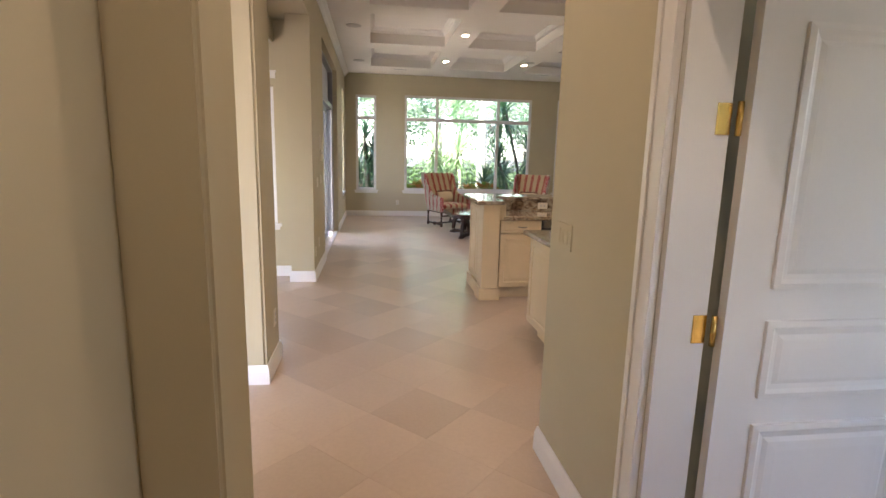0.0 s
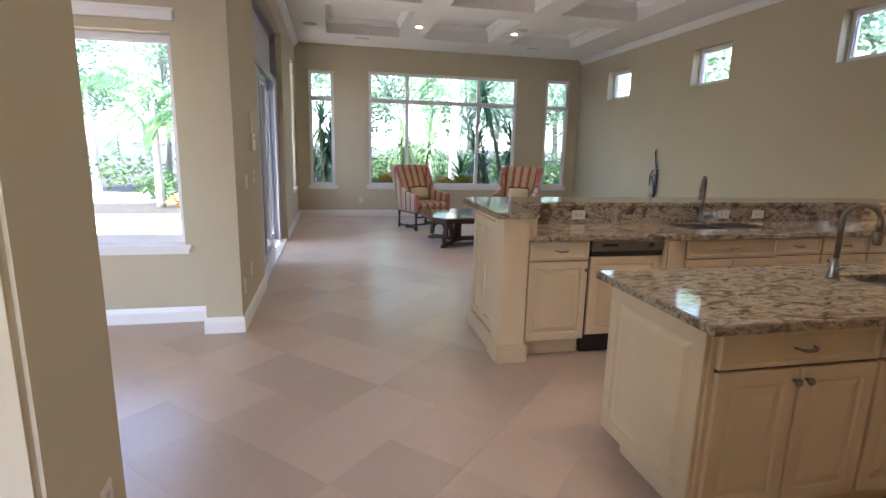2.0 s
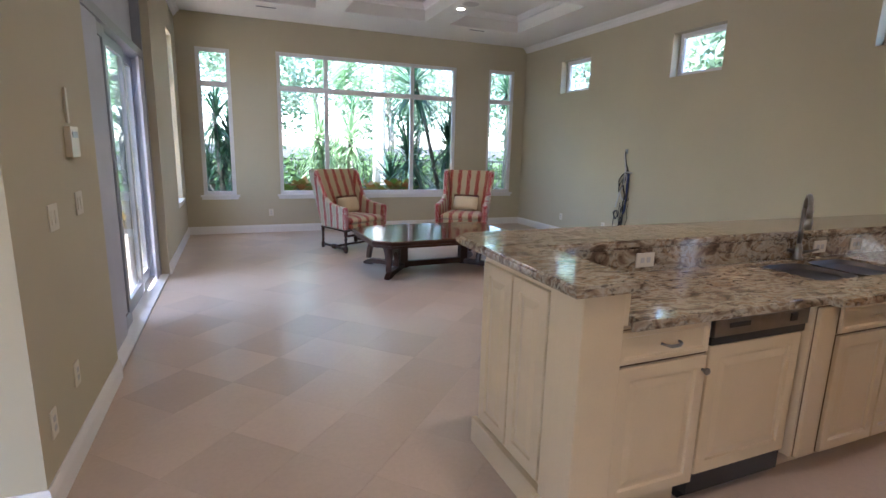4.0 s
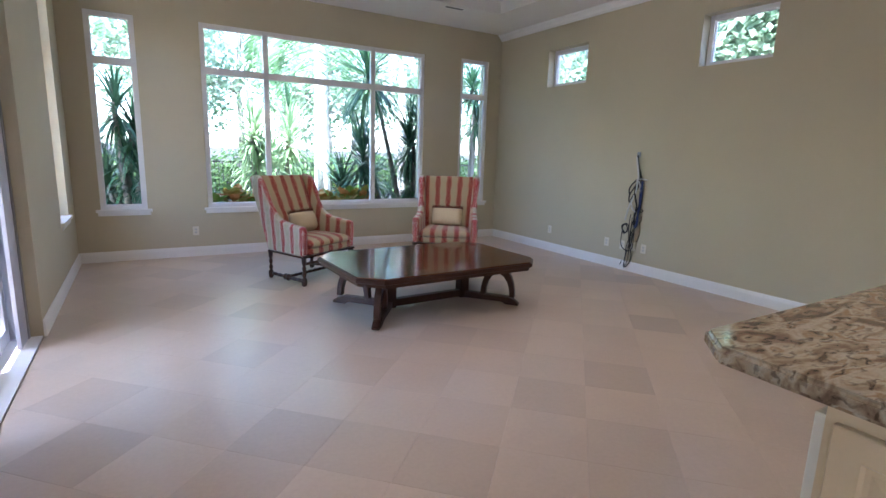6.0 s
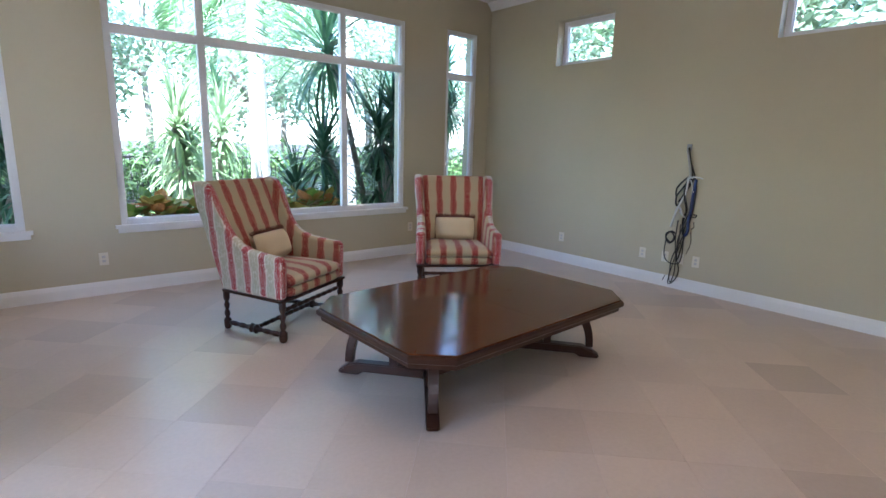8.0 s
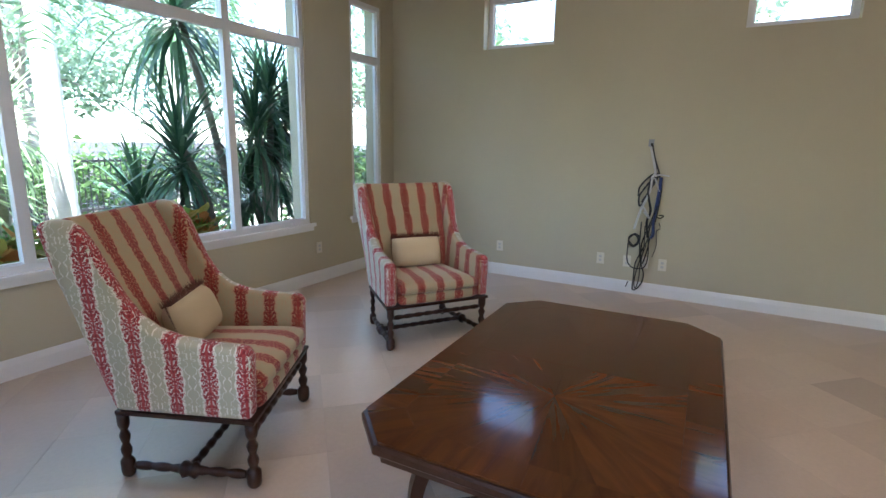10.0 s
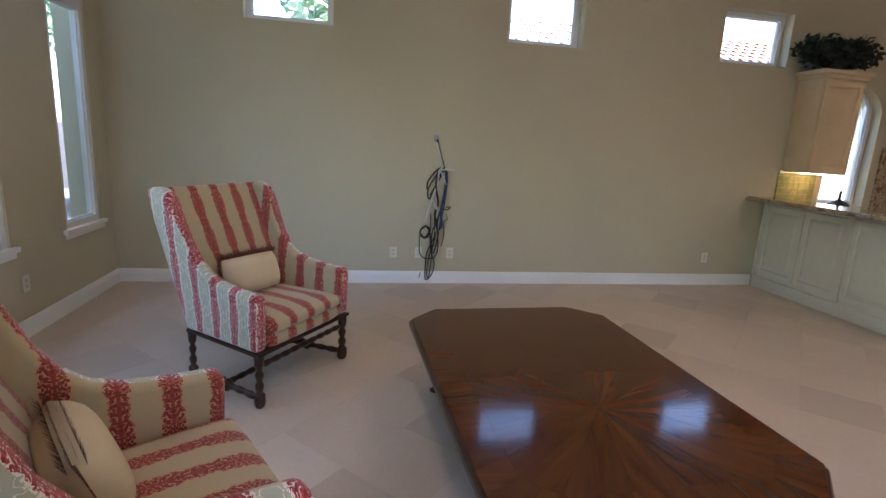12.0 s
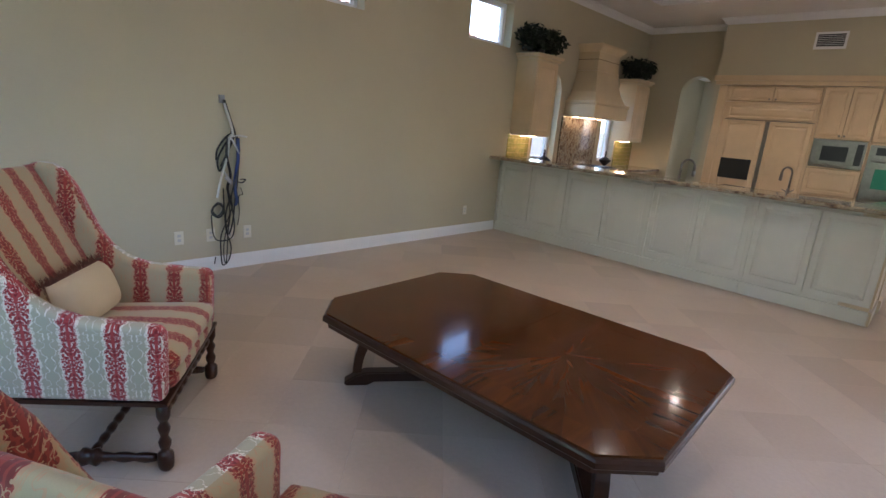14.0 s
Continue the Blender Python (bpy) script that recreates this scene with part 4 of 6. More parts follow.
MH = pose(XE - 0.001, 1.93, 0, 0, 0, -90)
part("skirt", hood([(1.73, 0.54, 0.51), (1.74, 0.56, 0.53), (1.93, 0.56, 0.53), (1.95, 0.58, 0.55), (1.975, 0.58, 0.55), (1.98, 0.54, 0.51)]), CREAM, hd, m=MH)
part("flare", hood([(1.982, 0.535, 0.505), (2.04, 0.485, 0.47), (2.13, 0.43, 0.43), (2.26, 0.385, 0.395), (2.44, 0.355, 0.365), (2.45, 0.355, 0.365)]), CREAM, hd, m=MH)
part("band", hood([(2.452, 0.37, 0.38), (2.47, 0.37, 0.38), (2.472, 0.345, 0.355), (2.74, 0.345, 0.355)]), CREAM, hd, m=MH)
part("joint", hood([(2.62, 0.348, 0.358), (2.628, 0.348, 0.358)]), GLAZE, hd, m=MH)
part("crown", hood([(2.742, 0.35, 0.36), (2.77, 0.37, 0.38), (2.81, 0.41, 0.42), (2.83, 0.42, 0.43), (2.85, 0.42, 0.43)]), CREAM, hd, m=MH)
for y in (1.54, 1.80, 2.06, 2.32):
    part("lamp", boxes((5.46, 5.52, y - 0.03, y + 0.03, 1.722, 1.729)), STRIP, hd, "small warm hood lamp")

for y0, y1 in ((3.36, 3.88), (0.20, 0.74)):
    c = thing("wall_cabinet", "cream wall cabinet with a crown, a dark leafy plant on it", "cabinet", group="wall cabinets by the hood")
    part("body", boxes((5.29, 5.618, y0, y1, 1.385, 2.41)), CREAM, c)
    door_panel("door", -y1 + 0.01, -y0 - 0.01, 1.40, 2.38, -0.331, c, MKE, MAPLE)
    part("crown", boxes((5.26, 5.617, y0 - 0.03, y1 + 0.03, 2.41, 2.45), (5.23, 5.616, y0 - 0.06, y1 + 0.06, 2.45, 2.49), bevel=0.008), CREAM, c)
    part("lamp", boxes((5.45, 5.48, y0 + 0.1, y1 - 0.1, 1.375, 1.384)), STRIP, c, "warm lamp strip under the cabinet")


def urn(x, y, z):
    u = thing("urn", "black glazed urn with a tall finial", "jar", pose(x, y, z))
    part("bowl", lathe([(0.05, 0), (0.055, 0.012), (0.025, 0.03), (0.06, 0.06), (0.105, 0.11), (0.11, 0.13), (0.09, 0.145)], 20), BLACK, u, smooth=True)
    part("lid", lathe([(0.085, 0.1455), (0.06, 0.165), (0.02, 0.185), (0.012, 0.21), (0.022, 0.225), (0.012, 0.24), (0.018, 0.27), (0.004, 0.29)], 16), BLACK, u, smooth=True)


urn(5.42, 3.22, 0.915)
urn(5.42, 1.25, 0.915)

YC = 0.33
MC = pose(0, YC, 0, 0, 0, 180)       # fronts face +y; local x = -world x
fr = thing("refrigerator", "panelled built-in refrigerator with two maple doors", "refrigerator")
part("body", boxes((2.57, 3.90, -0.35, YC - 0.001, 0.0, 2.19)), MAPLE, fr)
door_panel("door", -3.83, -3.24, 0.12, 1.90, -0.0015, fr, MC, MAPLE)
door_panel("door", -3.17, -2.60, 0.12, 1.90, -0.0015, fr, MC, MAPLE)
part("trim", boxes((3.18, 3.23, YC + 0.0015, YC + 0.03, 0.12, 1.90), (2.59, 3.85, YC + 0.001, YC + 0.012, 1.905, 1.915)), STEEL, fr, "brushed steel centre trim")
door_panel("grille_panel", -3.83, -2.60, 1.93, 2.15, -0.0015, fr, MC, MAPLE, rail=0.03)
dp = part("dispenser", boxes((3.32, 3.78, YC + 0.022, YC + 0.03, 0.95, 1.28), bevel=0.003), BLACK, fr)
kd = [("door", -3.84, -3.22, 2.21, 2.43, -3.26, 2.24), ("door", -3.21, -2.59, 2.21, 2.43, -3.17, 2.24)]
cabinet("over_cabinet", -3.90, -2.57, 2.195, 2.45, -0.0012, 0.6, MC, kd, "pair of maple doors over the refrigerator", MAPLE)
for k, (a, b) in enumerate(((1.88, 2.565), (1.20, 1.875))):
    lay = [("door", -b + 0.01, -(a + b) / 2 - 0.003, 1.70, 2.43, -(a + b) / 2 - 0.03, 1.75), ("door", -(a + b) / 2 + 0.003, -a - 0.01, 1.70, 2.43, -(a + b) / 2 + 0.03, 1.75)]
    lay += [("drawer", -b + 0.01, -a - 0.01, 0.88, 1.26, None, 0)] if k == 0 else []
    lay += [("door", -b + 0.01, -a - 0.01, 0.14, 0.84 if k == 0 else 0.72, -a - 0.05, 0.6)]
    c = cabinet("tall_cabinet", -b, -a, 0.0, 2.45, -0.0012, 0.6, MC, lay, "tall maple cabinet holding a built-in " + ("microwave" if k == 0 else "oven"), MAPLE)
mw = thing("microwave", "built-in stainless steel microwave oven", "microwave")
part("case", boxes((1.90, 2.55, YC + 0.002, YC + 0.025, 1.285, 1.695), bevel=0.004), STEEL, mw)
part("door", boxes((2.02, 2.49, YC + 0.026, YC + 0.04, 1.335, 1.65), bevel=0.004), STEEL, mw)
part("glass", boxes((2.10, 2.42, YC + 0.041, YC + 0.044, 1.385, 1.60)), BLACK, mw)
part("handle", tube([(2.04, YC + 0.05, 1.312), (2.48, YC + 0.05, 1.312)], 0.01), STEEL, mw)
part("control_panel", boxes((1.925, 2.005, YC + 0.026, YC + 0.036, 1.345, 1.65)), BLACK, mw)
ov = thing("oven", "built-in stainless steel wall oven with a green lit glass", "oven")
part("case", boxes((1.22, 1.86, YC + 0.002, YC + 0.02, 0.76, 1.66), bevel=0.004), STEEL, ov)
part("door", boxes((1.24, 1.84, YC + 0.021, YC + 0.045, 0.90, 1.48), bevel=0.005), STEEL, ov)
part("glass", boxes((1.34, 1.74, YC + 0.046, YC + 0.049, 1.05, 1.33)), GREENGLASS, ov)
part("control_panel", boxes((1.30, 1.78, YC + 0.021, YC + 0.03, 1.52, 1.63)), BLACK, ov)
part("handle", tube([(1.28, YC + 0.075, 1.43), (1.80, YC + 0.075, 1.43)], 0.012), STEEL, ov)
part("vent_slot", boxes((1.24, 1.84, YC + 0.021, YC + 0.03, 0.80, 0.85)), BLACK, ov)
structure("trim", boxes((1.075, 4.10, 0.291, YC + 0.035, 2.455, 2.52), (1.075, 4.13, 0.291, YC + 0.06, 2.52, 2.60), bevel=0.008), MAPLE)
structure("trim", boxes((3.905, 4.035, -0.35, YC - 0.001, 0.0, 2.45)), MAPLE)
structure("trim", boxes((1.071, 1.195, -0.35, YC - 0.001, 0.0, 2.45)), MAPLE)
vt = thing("wall_vent", "white louvred air vent high on the tan wall", "air vent")
part("frame", boxes(*frame_bars(2.46, 2.86, 2.98, 3.22, 0.03, 0.2905, 0.305)), TRIM, vt)
part("backing", boxes((2.49, 2.83, 0.2905, 0.293, 3.01, 3.19)), BLACK, vt)
for i in range(7):
    part("slat", boxes((2.49, 2.83, 0.2935, 0.301, 3.015 + i * 0.025, 3.02 + i * 0.025)), TRIM, vt)

# ---- hall door ----
dr = tagged(new("door_2"), "open white raised-panel door on brass hinges", kind="structure")
part("casing", boxes((0.893, 0.9145, -0.70, -0.60, 0.0, 2.17), (0.893, 0.9145, -1.65, -1.55, 0.0, 2.17), (0.893, 0.9145, -1.55, -0.70, 2.07, 2.17), (0.885, 0.893, -0.625, -0.60, 0.0, 2.17), (0.887, 0.893, -0.70, -0.685, 0.0, 2.08), bevel=0.003), TRIM, dr)
part("jamb", boxes((0.9145, 1.0705, -0.725, -0.7005, 0.0, 2.07), (0.9145, 1.0705, -1.5495, -1.525, 0.0, 2.07), (0.9145, 1.0705, -1.525, -0.725, 2.045, 2.0695)), TRIM, dr)
dr.matrix_basis = pose(0, 0.10, 0)
lf = part("leaf", boxes((1.095, 1.88, -0.775, -0.74, 0.01, 2.04)), TRIM, dr)
for z0, z1 in ((0.14, 0.71), (0.80, 1.05), (1.15, 1.90)):
    bm = bmesh.new()
    ring = [(0, 0), (0, -0.012), (0.018, -0.016), (0.030, -0.008), (0.045, -0.004), (0.06, -0.010), (0.09, -0.012)]
    loops = [[bm.verts.new(v) for v in ((1.23 + i, -0.775 + q, z0 + i), (1.78 - i, -0.775 + q, z0 + i), (1.78 - i, -0.775 + q, z1 - i), (1.23 + i, -0.775 + q, z1 - i))] for i, q in ring]
    for a, b in zip(loops, loops[1:]):
        for k in range(4):
            bm.faces.new((a[k], a[(k + 1) % 4], b[(k + 1) % 4], b[k]))
    bm.faces.new(loops[-1])
    part("raised_panel", bm, TRIM, lf)
for z in (0.26, 1.01, 1.64):
    hg = part("hinge", boxes((1.025, 1.0695, -0.7295, -0.7255, z - 0.045, z + 0.045), bevel=0.001), BRASS, dr, "brass hinge")
    part("knuckle", tube([(1.082, -0.747, z - 0.048), (1.082, -0.747, z + 0.048)], 0.009, 10), BRASS, hg, smooth=True)
    for s in (-0.03, 0, 0.03):
        part("screw", lathe([(0.004, 0), (0.003, 0.0015)], 8), BRASS, hg, m=pose(1.035, -0.7296, z + s, 90, 0, 0))

# ---- recessed lights, speakers, vents ----
def can_light(x, y, z=H, power=0):
    c = thing("ceiling_light", "recessed round ceiling light with a white ring", "ceiling light", pose(x, y, z), group="recessed ceiling lights")
    part("ring", lathe([(0.055, -0.001), (0.085, -0.002), (0.088, -0.006), (0.058, -0.010)], 24), TRIM, c, smooth=True)
    part("bulb", lathe([(0.001, -0.014), (0.045, -0.012), (0.054, -0.006)], 20), CAN, c)
    if power:
        s = new("lamp", bpy.data.lights.new("lamp", "SPOT"))
        s.data.energy, s.data.color, s.data.spot_size, s.data.spot_blend, s.data.shadow_soft_size = power, (1.0, 0.80, 0.58), radians(125), 0.6, 0.05
        s.matrix_world = pose(x, y, z - 0.02)


for x, y, pw in ((1.55, 9.02, 3), (3.25, 9.02, 2), (1.55, 6.67, 4), (3.25, 6.44, 2.5), (1.55, 4.31, 3), (3.25, 4.31, 2), (1.55, 1.9, 4), (3.25, 1.9, 5), (0.25, 0.1, 5), (0.2, -1.9, 5.5)):
    can_light(x, y, H, pw)
for x, y in ((-0.26, 9.40), (-0.25, 6.46), (3.28, 8.75), (3.34, 6.18)):
    s = thing("ceiling_speaker", "round white ceiling speaker grille", "speaker", pose(x, y, H))
    part("grille", lathe([(0.001, -0.010), (0.09, -0.011), (0.115, -0.007), (0.118, -0.001)], 28), GREYPLATE, s, smooth=True)
for x, y in ((0.66, 10.28), (4.05, 10.14)):
    v = thing("ceiling_vent", "dark slotted linear ceiling vent", "air vent", pose(x, y, H))
    part("frame", boxes(*[(a, b, c, d, -0.006, -0.001) for a, b, c, d in ((-0.16, 0.16, -0.05, -0.035), (-0.16, 0.16, 0.035, 0.05), (-0.16, -0.145, -0.035, 0.035), (0.145, 0.16, -0.035, 0.035))]), TRIM, v)
    part("slot", boxes((-0.145, 0.145, -0.034, 0.034, -0.004, -0.001)), BLACK, v)

# ---- cables on the east wall ----
cb = thing("cable_bundle", "tangled black, white and blue cables hanging from a wall box", "cables")
part("wall_box", boxes((XE - 0.012, XE - 0.0005, 7.985, 8.035, 1.50, 1.57), bevel=0.002), GREYM, cb)
BLUE = material("blue cable sheath", (0.02, 0.04, 0.16), 0.4, var=0.05)
WIRE = material("white cable sheath", (0.6, 0.6, 0.58), 0.4, var=0.05)


def cable(points, r, mat, off=0.02):
    """A cable by (x, y) marks on a drawing of the bundle, smoothed, hanging just off the wall."""
    pts = [Vector((XE - off - 0.012 * math.sin(i * 1.7), 8.01 - (x - 365 + 45 * min(1, max(0, (y - 85) / 150))) * 0.0018, 1.54 - (y - 80) * 0.00195)) for i, (x, y) in enumerate(points)]
    out = []
    for i in range(len(pts) - 1):
        p0, p1, p2, p3 = pts[max(i - 1, 0)], pts[i], pts[i + 1], pts[min(i + 2, len(pts) - 1)]
        for k in range(5):
            t = k / 5
            out.append(0.5 * (2 * p1 + (p2 - p0) * t + (2 * p0 - 5 * p1 + 4 * p2 - p3) * t * t + (3 * p1 - p0 - 3 * p2 + p3) * t ** 3))
    out.append(pts[-1])
    part("cable", tube(out, r, 6), mat, cb, smooth=True)


cable([(368, 85), (366, 160), (360, 230), (320, 290), (285, 350), (295, 400), (330, 330), (360, 250)], 0.009, BLACK, 0.03)
cable([(372, 85), (372, 160), (378, 240), (385, 320), (380, 400), (350, 500), (320, 600), (330, 700), (350, 640), (365, 540), (385, 440), (395, 300), (380, 240)], 0.007, BLACK, 0.035)
cable([(362, 100), (362, 220), (345, 250), (335, 330), (300, 420), (275, 520)], 0.011, WIRE, 0.045)
cable([(430, 243), (380, 238), (340, 250), (360, 260), (388, 320)], 0.008, WIRE, 0.05)
cable([(388, 250), (385, 330), (378, 400), (370, 470), (375, 540), (362, 560)], 0.016, BLUE, 0.035)
cable([(310, 400), (345, 450), (320, 430), (350, 460)], 0.009, WIRE, 0.05)
cable([(280, 350), (285, 300), (340, 240), (370, 250), (300, 380)], 0.009, BLACK, 0.03)
cable([(250, 580), (255, 560), (280, 545), (305, 560), (305, 590), (280, 612), (255, 600), (250, 575), (280, 548), (303, 575), (278, 608), (252, 585)], 0.008, BLACK, 0.045)
cable([(248, 600), (250, 680), (270, 720), (310, 730), (350, 710), (360, 640), (350, 540), (365, 470)], 0.006, BLACK, 0.03)
cable([(310, 480), (310, 580), (320, 680), (345, 760), (330, 820), (295, 845), (292, 780), (296, 700), (330, 620), (355, 560)], 0.006, BLACK, 0.03)
cable([(330, 500), (335, 600), (325, 700), (322, 780), (310, 835), (300, 800), (310, 720), (345, 600)], 0.005, BLACK, 0.04)
cable([(395, 440), (420, 440), (405, 455), (380, 450)], 0.006, IRON, 0.04)
cable([(400, 480), (408, 510), (390, 525), (395, 600), (380, 660)], 0.004, IRON, 0.02)
cable([(265, 805), (255, 835)], 0.005, IRON, 0.02)
cable([(340, 250), (330, 330), (350, 420), (335, 480), (350, 560)], 0.012, IRON, 0.025)

# ---- coffee table ----
def clip(poly, nx, ny, c):
    """Keeps the part of a convex polygon where nx*x + ny*y <= c."""
    out = []
    for p, q in zip(poly, poly[1:] + poly[:1]):
        dp, dq = nx * p[0] + ny * p[1] - c, nx * q[0] + ny * q[1] - c
        if dp <= 0:
            out.append(p)
        if dp * dq < 0:
            t = dp / (dp - dq)
            out.append((p[0] + (q[0] - p[0]) * t, p[1] + (q[1] - p[1]) * t))
    return out


def octagon(a, b, c):
    return [(-a + c, -b), (a - c, -b), (a, -b + c), (a, b - c), (a - c, b), (-a + c, b), (-a, b - c), (-a, -b + c)]


def plank(name, poly, z0, z1, ang, parent, mat, label=""):
    """A flat piece of wood with its grain along ang."""
    if len(poly) < 3:
        return
    bm = bmesh.new()
    lo = [bm.verts.new((x, y, z0)) for x, y in poly]
    cx, cy = sum(p[0] for p in poly) / len(poly), sum(p[1] for p in poly) / len(poly)
    s = 0.997
    mid = [bm.verts.new((x, y, z1 - 0.0004)) for x, y in poly]
    hi = [bm.verts.new((cx + (x - cx) * s, cy + (y - cy) * s, z1)) for x, y in poly]
    for a, b in ((lo, mid), (mid, hi)):
        for i in range(len(poly)):
            bm.faces.new((a[i], a[(i + 1) % len(poly)], b[(i + 1) % len(poly)], b[i]))
    bm.faces.new(hi)
    bm.faces.new(lo[::-1])
    uv = bm.loops.layers.uv.new("UVMap")
    ca, sa = math.cos(ang), math.sin(ang)
    for f in bm.faces:
        for lp in f.loops:
            v = lp.vert.co
            lp[uv].uv = (v.x * ca + v.y * sa, -v.x * sa + v.y * ca + v.z)
    return part(name, bm, mat, parent, label)


def prism_xz(outline, y0, y1, bevel):
    """An outline in (x, z) given thickness from y0 to y1, with eased edges."""
    bm = bmesh.new()
    f = bm.faces.new([bm.verts.new((x, y0, z)) for x, z in outline])
    ext = bmesh.ops.extrude_face_region(bm, geom=[f])
    bmesh.ops.translate(bm, vec=(0, y1 - y0, 0), verts=[v for v in ext["geom"] if isinstance(v, bmesh.types.BMVert)])
    bmesh.ops.recalc_face_normals(bm, faces=bm.faces)
    es = [e for e in bm.edges if len(e.link_faces) == 2 and e.link_faces[0].normal.dot(e.link_faces[1].normal) < 0.5]
    bmesh.ops.bevel(bm, geom=es, offset=bevel, segments=2, affect="EDGES")
    return bm


tb = thing("coffee_table", "polished dark walnut coffee table with clipped corners and a sunburst top", "coffee table", pose(2.446, 7.834, 0, 0, 0, 2.1))
A, B, C, TZ = 0.957, 0.634, 0.17, 0.473
bm = bmesh.new()
rings = [[bm.verts.new((x, y, z)) for x, y in octagon(A - i, B - i, C)] for i, z in ((0.035, TZ - 0.085), (0.022, TZ - 0.083), (0.020, TZ - 0.055), (0.004, TZ - 0.050), (0.0, TZ - 0.044), (0.0, TZ - 0.022), (0.006, TZ - 0.012), (0.016, TZ - 0.0095))]
for a, b in zip(rings, rings[1:]):
    for i in range(8):
        bm.faces.new((a[i], a[(i + 1) % 8], b[(i + 1) % 8], b[i]))
bm.faces.new(rings[0][::-1])
bm.faces.new(rings[-1])
top = part("tabletop", bm, DARKWOOD, tb)
o1, o2 = octagon(A - 0.014, B - 0.014, C), octagon(A - 0.145, B - 0.145, C - 0.055)
for i in range(8):
    p, q, r, t = (Vector(v) for v in (o1[i], o1[(i + 1) % 8], o2[(i + 1) % 8], o2[i]))
    n = max(1, round((q - p).length / 0.13))
    across = math.atan2(q.y - p.y, q.x - p.x) + math.pi / 2
    for k in range(n):
        board = [p.lerp(q, k / n), p.lerp(q, (k + 0.998) / n), t.lerp(r, (k + 0.998) / n), t.lerp(r, k / n)]
        plank("border_board", [(v.x, v.y) for v in board], TZ - 0.0095, TZ, across, top, WALNUT)
inner = octagon(A - 0.1455, B - 0.1455, C - 0.055)
N = 16
for sgn in (-1, 1):
    half = clip(inner, -sgn, 0, -0.001)
    cx = sgn * 0.32
    for k in range(N):
        a0, a1 = 2 * math.pi * k / N + 0.1, 2 * math.pi * (k + 1) / N + 0.1
        n0, n1 = (math.sin(a0), -math.cos(a0)), (-math.sin(a1), math.cos(a1))
        w = clip(clip(half, n0[0], n0[1], n0[0] * cx - 0.0002), n1[0], n1[1], n1[0] * cx - 0.0002)
        plank("wedge", w, TZ - 0.0095, TZ - 0.0004, (a0 + a1) / 2, top, WALNUT)
hubs = (-0.42, 0.42)
st = part("stretcher", boxes((-0.42, 0.42, -0.035, 0.035, 0.03, 0.10), bevel=0.006), DARKWOOD, tb)
for hx, fx, fy in ((-0.42, -0.77, -0.45), (-0.42, -0.77, 0.45), (0.42, 0.77, -0.45), (0.42, 0.77, 0.45)):
    L = math.hypot(fx - hx, fy)
    M = pose(hx, 0, 0, 0, 0, math.degrees(math.atan2(fy, fx - hx)))
    part("foot_beam", prism_xz([(0.0, 0.022), (L - 0.14, 0.022), (L - 0.10, 0.0), (L + 0.03, 0.0), (L + 0.03, 0.022), (L - 0.03, 0.062), (L - 0.09, 0.082), (0.0, 0.088)], -0.036, 0.036, 0.007), DARKWOOD, tb, m=M)
    bm = bmesh.new()
    c, R0, R1 = L - 0.19, 0.125, 0.175
    n = 18
    pr = []
    for i in range(n + 1):
        t = math.pi * i / n
        pr.append([bm.verts.new((c + R * math.cos(t), y, 0.08 + R * 1.80 * math.sin(t))) for R, y in ((R0, -0.028), (R1, -0.028), (R1, 0.028), (R0, 0.028))])
    for a, b in zip(pr, pr[1:]):
        for i in range(4):
            bm.faces.new((a[i], a[(i + 1) % 4], b[(i + 1) % 4], b[i]))
    bm.faces.new(pr[0])
    bm.faces.new(pr[-1][::-1])
    part("arched_brace", bm, DARKWOOD, tb, m=M)
for hx in hubs:
    part("hub_post", boxes((hx - 0.05, hx + 0.05, -0.05, 0.05, 0.02, TZ - 0.086), bevel=0.008), DARKWOOD, tb)


# ---- wing chairs ----
def uv_by(bm, fu, fv):
    uv = bm.loops.layers.uv.new("UVMap")
    for f in bm.faces:
        for lp in f.loops:
            lp[uv].uv = (fu(lp.vert.co, f), fv(lp.vert.co, f))


def prism_yz(outline, x0, x1, bevel):
    """An outline in (y, z) given thickness from x0 to x1, with soft edges."""
    bm = bmesh.new()
    f = bm.faces.new([bm.verts.new((x0, y, z)) for y, z in outline])
    ext = bmesh.ops.extrude_face_region(bm, geom=[f])
    bmesh.ops.translate(bm, vec=(x1 - x0, 0, 0), verts=[v for v in ext["geom"] if isinstance(v, bmesh.types.BMVert)])
    bmesh.ops.recalc_face_normals(bm, faces=bm.faces)
    es = [e for e in bm.edges if len(e.link_faces) == 2 and e.link_faces[0].normal.dot(e.link_faces[1].normal) < 0.7]
    bmesh.ops.bevel(bm, geom=es, offset=bevel, segments=4, profile=0.5, affect="EDGES")
    return bm


